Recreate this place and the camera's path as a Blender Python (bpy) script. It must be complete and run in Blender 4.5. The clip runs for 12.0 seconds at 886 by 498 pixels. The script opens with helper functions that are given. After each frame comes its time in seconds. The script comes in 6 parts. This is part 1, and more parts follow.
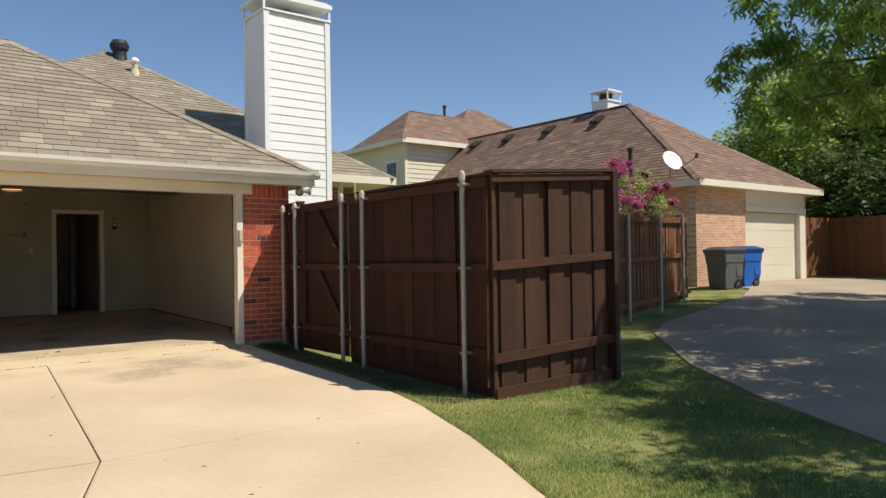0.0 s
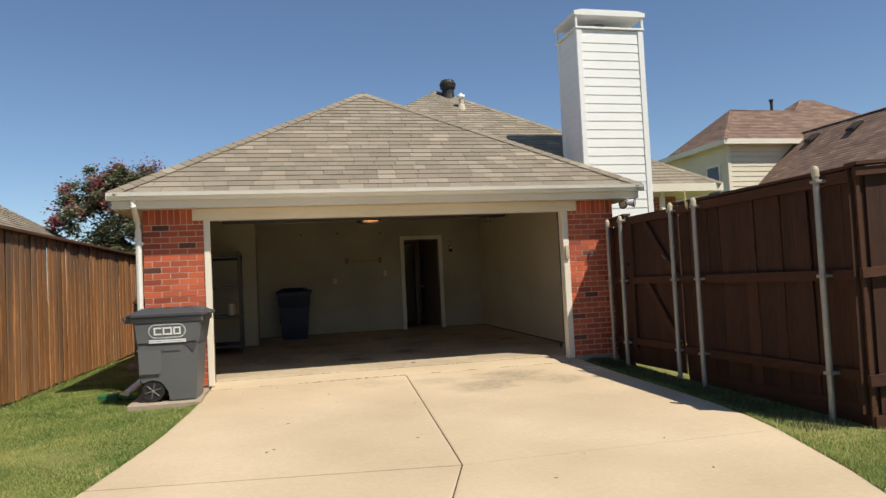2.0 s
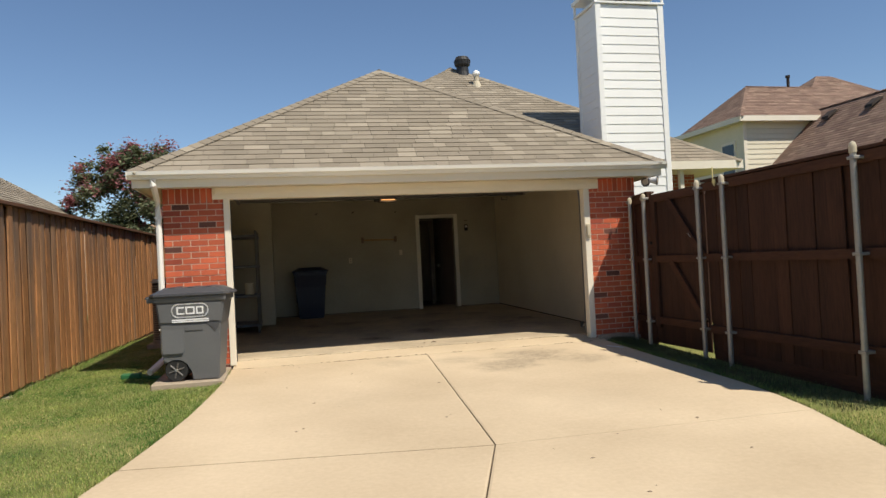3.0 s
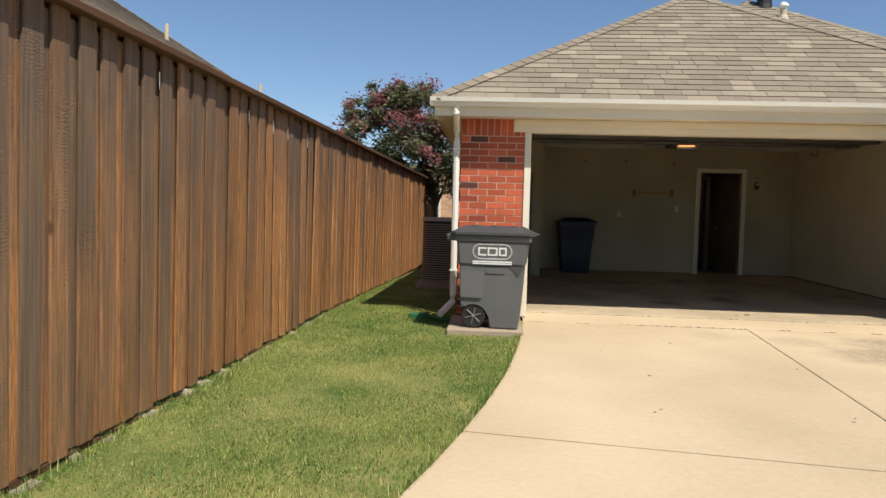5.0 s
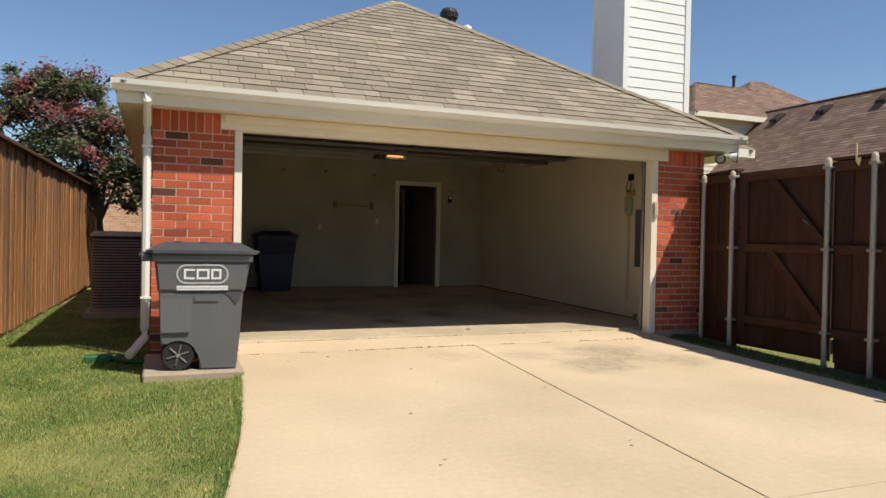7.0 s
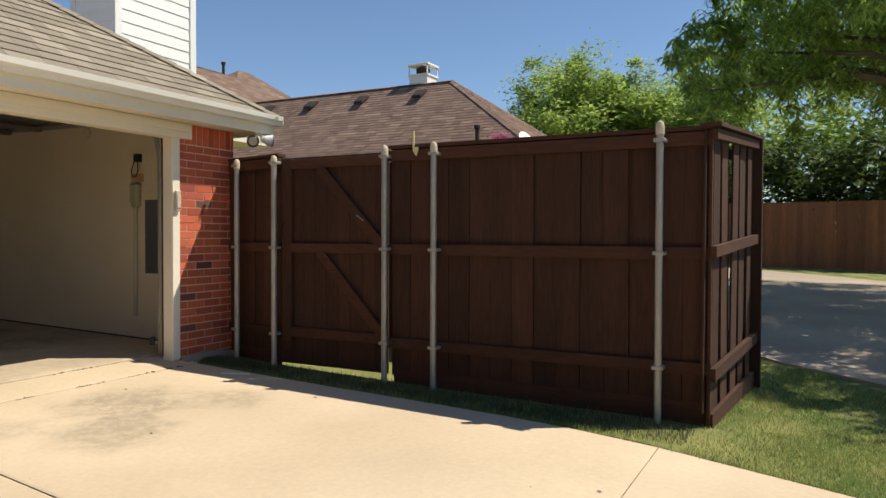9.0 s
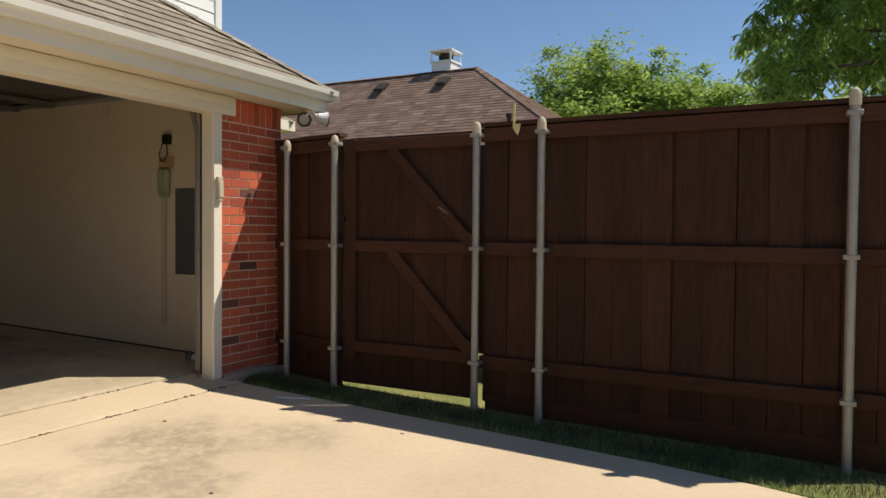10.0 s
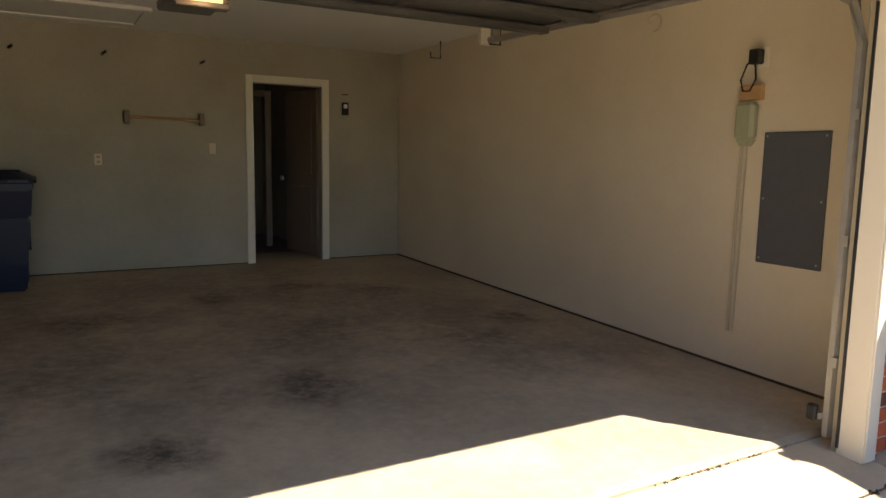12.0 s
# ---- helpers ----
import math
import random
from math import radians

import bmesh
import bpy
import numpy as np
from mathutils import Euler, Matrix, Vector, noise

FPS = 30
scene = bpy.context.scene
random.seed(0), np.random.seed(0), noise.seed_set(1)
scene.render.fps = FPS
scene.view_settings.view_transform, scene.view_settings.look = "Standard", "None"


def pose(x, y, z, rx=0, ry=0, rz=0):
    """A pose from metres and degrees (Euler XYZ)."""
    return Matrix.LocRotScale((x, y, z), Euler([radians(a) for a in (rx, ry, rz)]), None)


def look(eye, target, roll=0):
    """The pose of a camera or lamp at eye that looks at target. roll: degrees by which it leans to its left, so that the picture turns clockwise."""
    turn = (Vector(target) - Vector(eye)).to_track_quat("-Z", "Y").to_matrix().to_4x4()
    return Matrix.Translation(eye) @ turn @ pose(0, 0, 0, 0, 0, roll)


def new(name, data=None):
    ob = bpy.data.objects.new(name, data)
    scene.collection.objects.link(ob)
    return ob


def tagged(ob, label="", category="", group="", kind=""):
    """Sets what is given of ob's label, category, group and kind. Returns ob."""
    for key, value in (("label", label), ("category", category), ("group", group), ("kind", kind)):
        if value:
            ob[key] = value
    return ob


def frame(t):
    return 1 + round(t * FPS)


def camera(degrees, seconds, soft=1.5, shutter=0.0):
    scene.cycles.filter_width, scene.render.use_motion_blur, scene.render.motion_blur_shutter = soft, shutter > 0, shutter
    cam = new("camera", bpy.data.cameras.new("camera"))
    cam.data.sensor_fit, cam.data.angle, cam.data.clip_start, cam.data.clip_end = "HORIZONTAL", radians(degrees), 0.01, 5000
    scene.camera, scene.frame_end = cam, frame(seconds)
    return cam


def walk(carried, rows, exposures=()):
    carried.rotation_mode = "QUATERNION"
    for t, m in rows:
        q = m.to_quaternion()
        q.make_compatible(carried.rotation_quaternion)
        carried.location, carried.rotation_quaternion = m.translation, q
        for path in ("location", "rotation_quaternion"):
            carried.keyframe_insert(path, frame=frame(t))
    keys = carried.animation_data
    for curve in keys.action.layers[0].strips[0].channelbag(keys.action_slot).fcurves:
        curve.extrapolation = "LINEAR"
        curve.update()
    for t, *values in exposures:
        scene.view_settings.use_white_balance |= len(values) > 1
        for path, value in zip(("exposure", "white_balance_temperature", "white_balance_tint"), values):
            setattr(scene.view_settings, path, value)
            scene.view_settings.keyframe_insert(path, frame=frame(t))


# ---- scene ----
cam = camera(64.0, 12.0)
PATH = [
    (0, (-1.531, -9.777, 1.197), (-0.287, -8.211, 1.216), -0.9),
    (0.5, (-1.568, -9.742, 1.221), (-0.67, -7.956, 1.288), -0.4),
    (1, (-1.627, -9.684, 1.193), (-1.036, -7.776, 1.284), -1.0),
    (1.5, (-1.654, -9.668, 1.202), (-1.197, -7.723, 1.29), -2.1),
    (2, (-1.666, -9.653, 1.192), (-1.197, -7.711, 1.282), -2.8),
    (2.5, (-1.727, -9.614, 1.177), (-1.214, -7.683, 1.258), -3.4),
    (3, (-1.819, -9.532, 1.195), (-1.374, -7.583, 1.228), -2.9),
    (3.5, (-2.007, -9.321, 1.173), (-1.843, -7.328, 1.163), -0.8),
    (5.5, (-3.166, -8.012, 1.073), (-3.311, -6.02, 0.966), 1.6),
    (6, (-3.379, -7.736, 1.057), (-3.461, -5.742, 0.93), 1.1),
    (6.5, (-3.368, -7.429, 1.075), (-3.253, -5.434, 0.989), 0.3),
    (7, (-3.202, -7.214, 1.103), (-2.454, -5.359, 1.076), 1.1),
    (7.5, (-3.114, -6.882, 1.101), (-1.745, -5.424, 1.08), 1.4),
    (9.5, (-1.991, -4.907, 1.221), (-0.215, -3.988, 1.18), 0.2),
    (10, (-1.694, -4.296, 1.214), (0.075, -3.365, 1.158), 0.5),
    (10.5, (-1.429, -3.698, 1.226), (0.173, -2.507, 1.111), 1.5),
    (11, (-1.189, -3.117, 1.333), (0.103, -1.601, 1.148), 0.4),
    (11.5, (-1.044, -2.514, 1.354), (0.06, -0.861, 1.131), 0.2),
    (12, (-0.865, -1.823, 1.398), (0.117, -0.101, 1.137), 1.0),
]
walk(cam, [(t, look(eye, target, roll)) for t, eye, target, roll in PATH],
     [(0, 0.12, 6500, 10), (0.5, -0.04, 6500, 10), (1, 0.08, 6500, 10), (1.5, 0.02, 6500, 10), (3, 0.04, 6500, 10), (3.5, 0.08, 6500, 10), (5.5, 0.12, 6500, 10), (7.5, 0.1, 6500, 10), (9.5, 0.22, 6500, 10), (10, 0.05, 6500, 10), (10.5, 0.14, 7000, 11), (11, 0.33, 7400, 12), (11.5, 0.62, 7200, 13), (12, 1.36, 6400, 10)])

# ---- light ----
SUN = Vector((0.39, -0.545, 1.0)).normalized()
world = bpy.data.worlds.new("sky")
scene.world = world
world.use_nodes = True
wn = world.node_tree.nodes
sky = wn.new("ShaderNodeTexSky")
sky.sky_type, sky.sun_disc = "NISHITA", False
sky.sun_elevation = math.asin(SUN.z)
sky.sun_rotation = math.atan2(SUN.x, SUN.y)
sky.altitude, sky.air_density, sky.dust_density, sky.ozone_density = 200, 0.95, 0.0, 4.0
wn["Background"].inputs[1].default_value = 0.106
world.node_tree.links.new(sky.outputs[0], wn["Background"].inputs[0])
sun = new("sun", bpy.data.lights.new("sun", "SUN"))
sun.data.energy, sun.data.angle, sun.data.color = 5.3, radians(0.5), (1.0, 0.93, 0.80)
sun.matrix_world = look(SUN * 30, (0, 0, 0))

# ---- materials ----


def mat(name, c1, c2, scale=8.0, rough=0.8, bump=0.2, stretch=(1, 1, 1), metal=0.0, rand="", spread=0.35,
        big=0.6, bigscale=0.7, third=None, lo=0.34, hi=0.66, emit=0.0, dist=0.01):
    """Two-scale noise between two colours; rand: 'object' or 'island' varies the pieces' brightness."""
    m = bpy.data.materials.new(name)
    m.use_nodes = True
    n, ln = m.node_tree.nodes, m.node_tree.links
    bsdf = n["Principled BSDF"]
    geo = n.new("ShaderNodeNewGeometry")
    mp = n.new("ShaderNodeMapping")
    mp.inputs["Scale"].default_value = stretch
    ln.new(geo.outputs["Position"], mp.inputs["Vector"])
    fine = n.new("ShaderNodeTexNoise")
    fine.inputs["Scale"].default_value, fine.inputs["Detail"].default_value, fine.inputs["Roughness"].default_value = scale, 6, 0.65
    ln.new(mp.outputs[0], fine.inputs["Vector"])
    large = n.new("ShaderNodeTexNoise")
    large.inputs["Scale"].default_value, large.inputs["Detail"].default_value = bigscale, 4
    ln.new(mp.outputs[0], large.inputs["Vector"])
    add = n.new("ShaderNodeMix")
    add.inputs[0].default_value = big
    ln.new(fine.outputs[0], add.inputs[2])
    ln.new(large.outputs[0], add.inputs[3])
    ramp = n.new("ShaderNodeValToRGB")
    ramp.color_ramp.elements[0].position, ramp.color_ramp.elements[1].position = lo, hi
    ramp.color_ramp.elements[0].color, ramp.color_ramp.elements[1].color = (*c1, 1), (*c2, 1)
    ln.new(add.outputs[0], ramp.inputs[0])
    out = ramp.outputs[0]
    if rand:
        src = n.new("ShaderNodeObjectInfo").outputs["Random"] if rand == "object" else geo.outputs["Random Per Island"]
        if third:
            r3 = n.new("ShaderNodeValToRGB")
            r3.color_ramp.elements[0].position, r3.color_ramp.elements[1].position = 0.62, 0.95
            r3.color_ramp.elements[0].color, r3.color_ramp.elements[1].color = (0, 0, 0, 1), (1, 1, 1, 1)
            ln.new(src, r3.inputs[0])
            mx = n.new("ShaderNodeMix")
            mx.data_type = "RGBA"
            ln.new(r3.outputs[0], mx.inputs[0])
            ln.new(out, mx.inputs[6])
            mx.inputs[7].default_value = (*third, 1)
            out = mx.outputs[2]
        mr = n.new("ShaderNodeMapRange")
        mr.inputs[3].default_value, mr.inputs[4].default_value = 1 - spread, 1 + spread
        wob = n.new("ShaderNodeMath")
        wob.operation = "FRACT"
        mul = n.new("ShaderNodeMath")
        mul.operation = "MULTIPLY"
        mul.inputs[1].default_value = 7.31
        ln.new(src, mul.inputs[0])
        ln.new(mul.outputs[0], wob.inputs[0])
        ln.new(wob.outputs[0], mr.inputs[0])
        vm = n.new("ShaderNodeVectorMath")
        vm.operation = "SCALE"
        ln.new(out, vm.inputs[0])
        ln.new(mr.outputs[0], vm.inputs["Scale"])
        out = vm.outputs[0]
    ln.new(out, bsdf.inputs["Base Color"])
    bsdf.inputs["Roughness"].default_value, bsdf.inputs["Metallic"].default_value = rough, metal
    bsdf.inputs["Specular IOR Level"].default_value = 0.35
    if bump:
        b = n.new("ShaderNodeBump")
        b.inputs["Strength"].default_value, b.inputs["Distance"].default_value = bump, dist
        ln.new(fine.outputs[0], b.inputs["Height"])
        ln.new(b.outputs[0], bsdf.inputs["Normal"])
    if emit:
        ln.new(out, bsdf.inputs["Emission Color"])
        bsdf.inputs["Emission Strength"].default_value = emit
    return m


def stain_and_shade(m, spots, colour, soft=0.6):
    """Lays soft-edged stains and painted shade (x, y, radius, strength) into a floor's material."""
    n, ln = m.node_tree.nodes, m.node_tree.links
    bsdf = n["Principled BSDF"]
    out = bsdf.inputs["Base Color"].links[0].from_socket
    geo = n.new("ShaderNodeNewGeometry")
    warp = n.new("ShaderNodeTexNoise")
    warp.inputs["Scale"].default_value, warp.inputs["Detail"].default_value = 3.5, 6
    ln.new(geo.outputs["Position"], warp.inputs["Vector"])
    grit = n.new("ShaderNodeTexNoise")
    grit.inputs["Scale"].default_value, grit.inputs["Detail"].default_value, grit.inputs["Roughness"].default_value = 11.0, 8, 0.75
    ln.new(geo.outputs["Position"], grit.inputs["Vector"])
    worn = n.new("ShaderNodeMapRange")
    worn.inputs[1].default_value, worn.inputs[2].default_value, worn.inputs[3].default_value = 0.36, 0.58, 0.25
    ln.new(grit.outputs[0], worn.inputs[0])
    for x, y, r, k in spots:
        d = n.new("ShaderNodeVectorMath")
        d.operation = "DISTANCE"
        ln.new(geo.outputs["Position"], d.inputs[0])
        d.inputs[1].default_value = (x, y, 0.0)
        a = n.new("ShaderNodeMath")
        a.operation = "MULTIPLY_ADD"
        ln.new(warp.outputs[0], a.inputs[0])
        a.inputs[1].default_value = 1.1 * r
        ln.new(d.outputs["Value"], a.inputs[2])
        mr = n.new("ShaderNodeMapRange")
        mr.interpolation_type = "SMOOTHSTEP"
        mr.inputs[1].default_value, mr.inputs[2].default_value = r * 1.65, r * (1.65 - soft * 1.3)
        mr.inputs[3].default_value, mr.inputs[4].default_value = 0, k
        ln.new(a.outputs[0], mr.inputs[0])
        mx = n.new("ShaderNodeMix")
        mx.data_type = "RGBA"
        rub = n.new("ShaderNodeMath")
        rub.operation = "MULTIPLY"
        ln.new(mr.outputs[0], rub.inputs[0])
        ln.new(worn.outputs[0], rub.inputs[1])
        ln.new(rub.outputs[0], mx.inputs[0])
        ln.new(out, mx.inputs[6])
        mx.inputs[7].default_value = (*colour, 1)
        out = mx.outputs[2]
    ln.new(out, bsdf.inputs["Base Color"])


def weather(m):
    """Silvered boards with fine saw marks across the grain, streaks along it and a few knots."""
    n, ln = m.node_tree.nodes, m.node_tree.links
    bsdf = n["Principled BSDF"]
    out = bsdf.inputs["Base Color"].links[0].from_socket
    geo, info = n.new("ShaderNodeNewGeometry"), n.new("ShaderNodeObjectInfo")

    def math_node(op, a, b=None, c=None):
        q = n.new("ShaderNodeMath")
        q.operation = op
        for k, v in enumerate((a, b, c)):
            if v is None:
                continue
            if isinstance(v, (int, float)):
                q.inputs[k].default_value = v
            else:
                ln.new(v, q.inputs[k])
        return q.outputs[0]

    def ranged(value, a, b, c, d):
        q = n.new("ShaderNodeMapRange")
        for k, v in enumerate((a, b, c, d)):
            q.inputs[k + 1].default_value = v
        ln.new(value, q.inputs[0])
        return q.outputs[0]

    sh = n.new("ShaderNodeVectorMath")
    sh.operation = "SCALE"
    sh.inputs[0].default_value = (31.0, 17.0, 23.0)
    ln.new(info.outputs["Random"], sh.inputs["Scale"])
    own = n.new("ShaderNodeVectorMath")
    own.operation = "ADD"
    ln.new(geo.outputs["Position"], own.inputs[0])
    ln.new(sh.outputs[0], own.inputs[1])

    def grain(scale, stretch, detail, source):
        mp = n.new("ShaderNodeMapping")
        mp.inputs["Scale"].default_value = stretch
        ln.new(source, mp.inputs["Vector"])
        q = n.new("ShaderNodeTexNoise")
        q.inputs["Scale"].default_value, q.inputs["Detail"].default_value, q.inputs["Roughness"].default_value = scale, detail, 0.6
        ln.new(mp.outputs[0], q.inputs["Vector"])
        return q.outputs[0]

    sep = n.new("ShaderNodeSeparateXYZ")
    ln.new(geo.outputs["Position"], sep.inputs[0])
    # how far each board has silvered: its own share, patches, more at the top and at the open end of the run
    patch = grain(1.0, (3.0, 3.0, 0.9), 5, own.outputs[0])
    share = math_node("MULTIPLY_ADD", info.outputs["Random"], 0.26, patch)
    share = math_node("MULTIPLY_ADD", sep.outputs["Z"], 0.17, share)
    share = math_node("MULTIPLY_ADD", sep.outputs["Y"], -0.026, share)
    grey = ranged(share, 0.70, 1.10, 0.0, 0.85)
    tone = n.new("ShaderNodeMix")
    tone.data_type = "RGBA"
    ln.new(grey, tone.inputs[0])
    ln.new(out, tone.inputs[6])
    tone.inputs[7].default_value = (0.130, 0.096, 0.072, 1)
    # streaks along the grain
    streak = ranged(grain(1.0, (60, 60, 1.3), 5, own.outputs[0]), 0.34, 0.66, 0.70, 1.28)
    # saw marks across it, in patches
    saw = n.new("ShaderNodeTexWave")
    saw.bands_direction = "Z"
    saw.inputs["Scale"].default_value, saw.inputs["Distortion"].default_value, saw.inputs["Detail"].default_value = 17.0, 11.0, 4
    saw.inputs["Detail Scale"].default_value = 1.6
    ln.new(own.outputs[0], saw.inputs["Vector"])
    where = ranged(grain(1.0, (9, 9, 2.2), 4, own.outputs[0]), 0.45, 0.62, 0.0, 1.0)
    deep = math_node("MULTIPLY", where, math_node("MULTIPLY_ADD", grey, 0.8, 0.2))
    mark = math_node("MULTIPLY", math_node("SUBTRACT", saw.outputs["Fac"], 0.5), deep)
    # knots
    knot = n.new("ShaderNodeTexVoronoi")
    km = n.new("ShaderNodeMapping")
    km.inputs["Scale"].default_value = (3.5, 3.5, 1.7)
    ln.new(own.outputs[0], km.inputs["Vector"])
    ln.new(km.outputs[0], knot.inputs["Vector"])
    knot.inputs["Scale"].default_value = 1.0
    dark = ranged(knot.outputs["Distance"], 0.035, 0.075, 0.45, 1.0)
    value = math_node("MULTIPLY", math_node("MULTIPLY_ADD", mark, 0.42, streak), dark)
    vm = n.new("ShaderNodeVectorMath")
    vm.operation = "SCALE"
    ln.new(tone.outputs[2], vm.inputs[0])
    ln.new(value, vm.inputs["Scale"])
    ln.new(vm.outputs[0], bsdf.inputs["Base Color"])
    b2 = n.new("ShaderNodeBump")
    b2.inputs["Strength"].default_value, b2.inputs["Distance"].default_value = 0.5, 0.003
    ln.new(mark, b2.inputs["Height"])
    ln.new(bsdf.inputs["Normal"].links[0].from_socket, b2.inputs["Normal"])
    ln.new(b2.outputs[0], bsdf.inputs["Normal"])


def leafy(m, share=0.45):
    """Thin leaves pass some light through."""
    n, ln = m.node_tree.nodes, m.node_tree.links
    bsdf = n["Principled BSDF"]
    tr = n.new("ShaderNodeBsdfTranslucent")
    ln.new(bsdf.inputs["Base Color"].links[0].from_socket, tr.inputs["Color"])
    mx = n.new("ShaderNodeMixShader")
    mx.inputs[0].default_value = share
    ln.new(bsdf.outputs[0], mx.inputs[1])
    ln.new(tr.outputs[0], mx.inputs[2])
    ln.new(mx.outputs[0], n["Material Output"].inputs["Surface"])


CONCRETE = mat("driveway concrete", (0.466, 0.361, 0.237), (0.628, 0.501, 0.343), 26, 0.85, 0.25, big=0.7, bigscale=0.55, dist=0.004)
stain_and_shade(CONCRETE, [(1.25, -0.95, 0.62, 0.7), (0.7, -1.5, 0.5, 0.6), (1.75, -1.5, 0.4, 0.55), (0.3, -0.9, 0.4, 0.4), (-0.5, -0.7, 0.4, 0.3), (-1.2, -2.6, 0.5, 0.12), (0.9, -3.6, 0.6, 0.1),
                 (-2.2, -5.6, 0.5, 0.15), (0.2, -6.3, 0.7, 0.12)], (0.25, 0.20, 0.14))
ALLEY = mat("alley concrete", (0.46, 0.38, 0.28), (0.60, 0.51, 0.38), 18, 0.9, 0.25)
OLDCONC = mat("old grey concrete", (0.28, 0.222, 0.165), (0.42, 0.34, 0.25), 18, 0.9, 0.25)
SLAB = mat("garage slab", (0.37, 0.298, 0.205), (0.57, 0.462, 0.322), 14, 0.6, 0.15, big=0.6, bigscale=1.1, lo=0.36, hi=0.64, dist=0.004)
# Broad bands beyond y 1.2 paint the garage's inner shade into the slab.
stain_and_shade(SLAB, [(-2.6, 1.9, 0.75, 0.7), (-1.5, 1.9, 0.75, 0.7), (-0.4, 1.95, 0.75, 0.7), (0.7, 1.95, 0.75, 0.7), (1.8, 1.95, 0.75, 0.7), (2.7, 1.9, 0.7, 0.7), (-2.0, 2.9, 0.9, 0.6), (-0.6, 3.0, 0.9, 0.6), (0.8, 3.0, 0.9, 0.6), (2.2, 3.2, 0.9, 0.6)], (0.20, 0.178, 0.15), 0.9)
stain_and_shade(SLAB, [(-1.2, 3.6, 1.7, 0.6), (1.5, 3.9, 1.7, 0.6), (0.2, 5.2, 1.6, 0.6), (-2.2, 5.0, 1.6, 0.6), (2.2, 2.4, 0.9, 0.4), (0.1, 2.5, 0.9, 0.4), (-1.9, 2.1, 0.9, 0.4)], (0.15, 0.13, 0.115), 0.9)
stain_and_shade(SLAB, [(-0.45, 1.45, 0.31, 0.9), (0.45, 2.0, 0.33, 0.85), (1.9, 2.6, 0.38, 0.65), (2.5, 2.9, 0.3, 0.7), (-0.6, 4.0, 0.45, 0.7), (0.4, 4.5, 0.32, 0.8), (0.9, 3.1, 0.6, 0.3), (-0.9, 2.6, 0.6, 0.3),
             (1.3, 4.8, 0.36, 0.65), (1.9, 4.4, 0.4, 0.65), (-1.3, 3.9, 0.3, 0.5)], (0.05, 0.04, 0.03), 0.8)
STONE = mat("pale limestone", (0.26, 0.22, 0.16), (0.40, 0.35, 0.26), 20, 0.9, 0.4)
DIRT_AND_SHADE = mat("joint dirt and edge shade", (0.05, 0.035, 0.02), (0.10, 0.07, 0.04), 40, 1.0, 0.4)
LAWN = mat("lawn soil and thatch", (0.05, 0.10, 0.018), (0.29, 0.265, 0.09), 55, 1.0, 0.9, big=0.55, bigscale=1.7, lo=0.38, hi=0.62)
# Bare soil at the fence foot, darkened further by painted fence shade.
stain_and_shade(LAWN, [(2.75, -0.4 - 0.42 * k, 0.24, 0.9) for k in range(11)], (0.05, 0.045, 0.025))
stain_and_shade(LAWN, [(RX, RY, 0.16, 0.7) for RX, RY in ((2.55, -4.9), (2.35, -5.3), (2.2, -5.7), (2.05, -6.1), (1.85, -6.6), (1.65, -7.2), (2.9, -5.0), (-2.75, -2.4), (-3.1, -3.9), (-3.4, -5.0), (-4.75, -5.4), (-4.7, -6.2))], (0.30, 0.22, 0.10))
GRASS = mat("grass blades", (0.075, 0.195, 0.026), (0.29, 0.355, 0.085), 4.0, 0.7, 0.0, rand="island", spread=0.5, third=(0.50, 0.43, 0.19), big=0.75, bigscale=1.5, lo=0.38, hi=0.62)
# Weeds of the fence strip: dull, with the fence's shade in their colour.
WEEDS = mat("dull weeds with shade", (0.03, 0.055, 0.014), (0.085, 0.095, 0.034), 3.0, 0.75, 0.0, rand="island", spread=0.4, third=(0.17, 0.13, 0.06), bigscale=1.2)
BRICK = mat("red brick", (0.43, 0.083, 0.037), (0.54, 0.132, 0.058), 45, 0.85, 0.35, rand="object", spread=0.22, third=(0.36, 0.075, 0.04), dist=0.004)
CHAR = mat("dark fired brick", (0.095, 0.038, 0.028), (0.17, 0.065, 0.045), 45, 0.85, 0.35, rand="object", spread=0.25, dist=0.004)
MORTAR = mat("mortar", (0.58, 0.43, 0.33), (0.70, 0.54, 0.42), 60, 0.95, 0.4, dist=0.004)
TRIM = mat("cream paint", (0.73, 0.66, 0.53), (0.81, 0.745, 0.62), 12, 0.55, 0.08, big=0.8, dist=0.003)
WHITE = mat("white painted siding", (0.78, 0.775, 0.75), (0.85, 0.845, 0.82), 9, 0.55, 0.06, big=0.8, dist=0.003)
GUTTER = mat("painted gutter", (0.76, 0.735, 0.67), (0.84, 0.815, 0.75), 9, 0.4, 0.04, big=0.8, dist=0.003)
SHINGLE = mat("asphalt shingle", (0.205, 0.172, 0.128), (0.27, 0.228, 0.172), 90, 0.95, 0.5, rand="object", spread=0.11, third=(0.302, 0.258, 0.196), big=0.35, bigscale=1.5, dist=0.004)
SHINGLES = mat("asphalt shingle field", (0.205, 0.172, 0.128), (0.27, 0.228, 0.172), 90, 0.95, 0.5, rand="island", spread=0.11, third=(0.302, 0.258, 0.196), big=0.35, bigscale=1.5, dist=0.004)
SHINGLES_BROWN = mat("brown shingle field", (0.165, 0.102, 0.076), (0.24, 0.158, 0.118), 60, 0.95, 0.5, rand="island", spread=0.17, third=(0.27, 0.185, 0.135), big=0.35, bigscale=1.5)
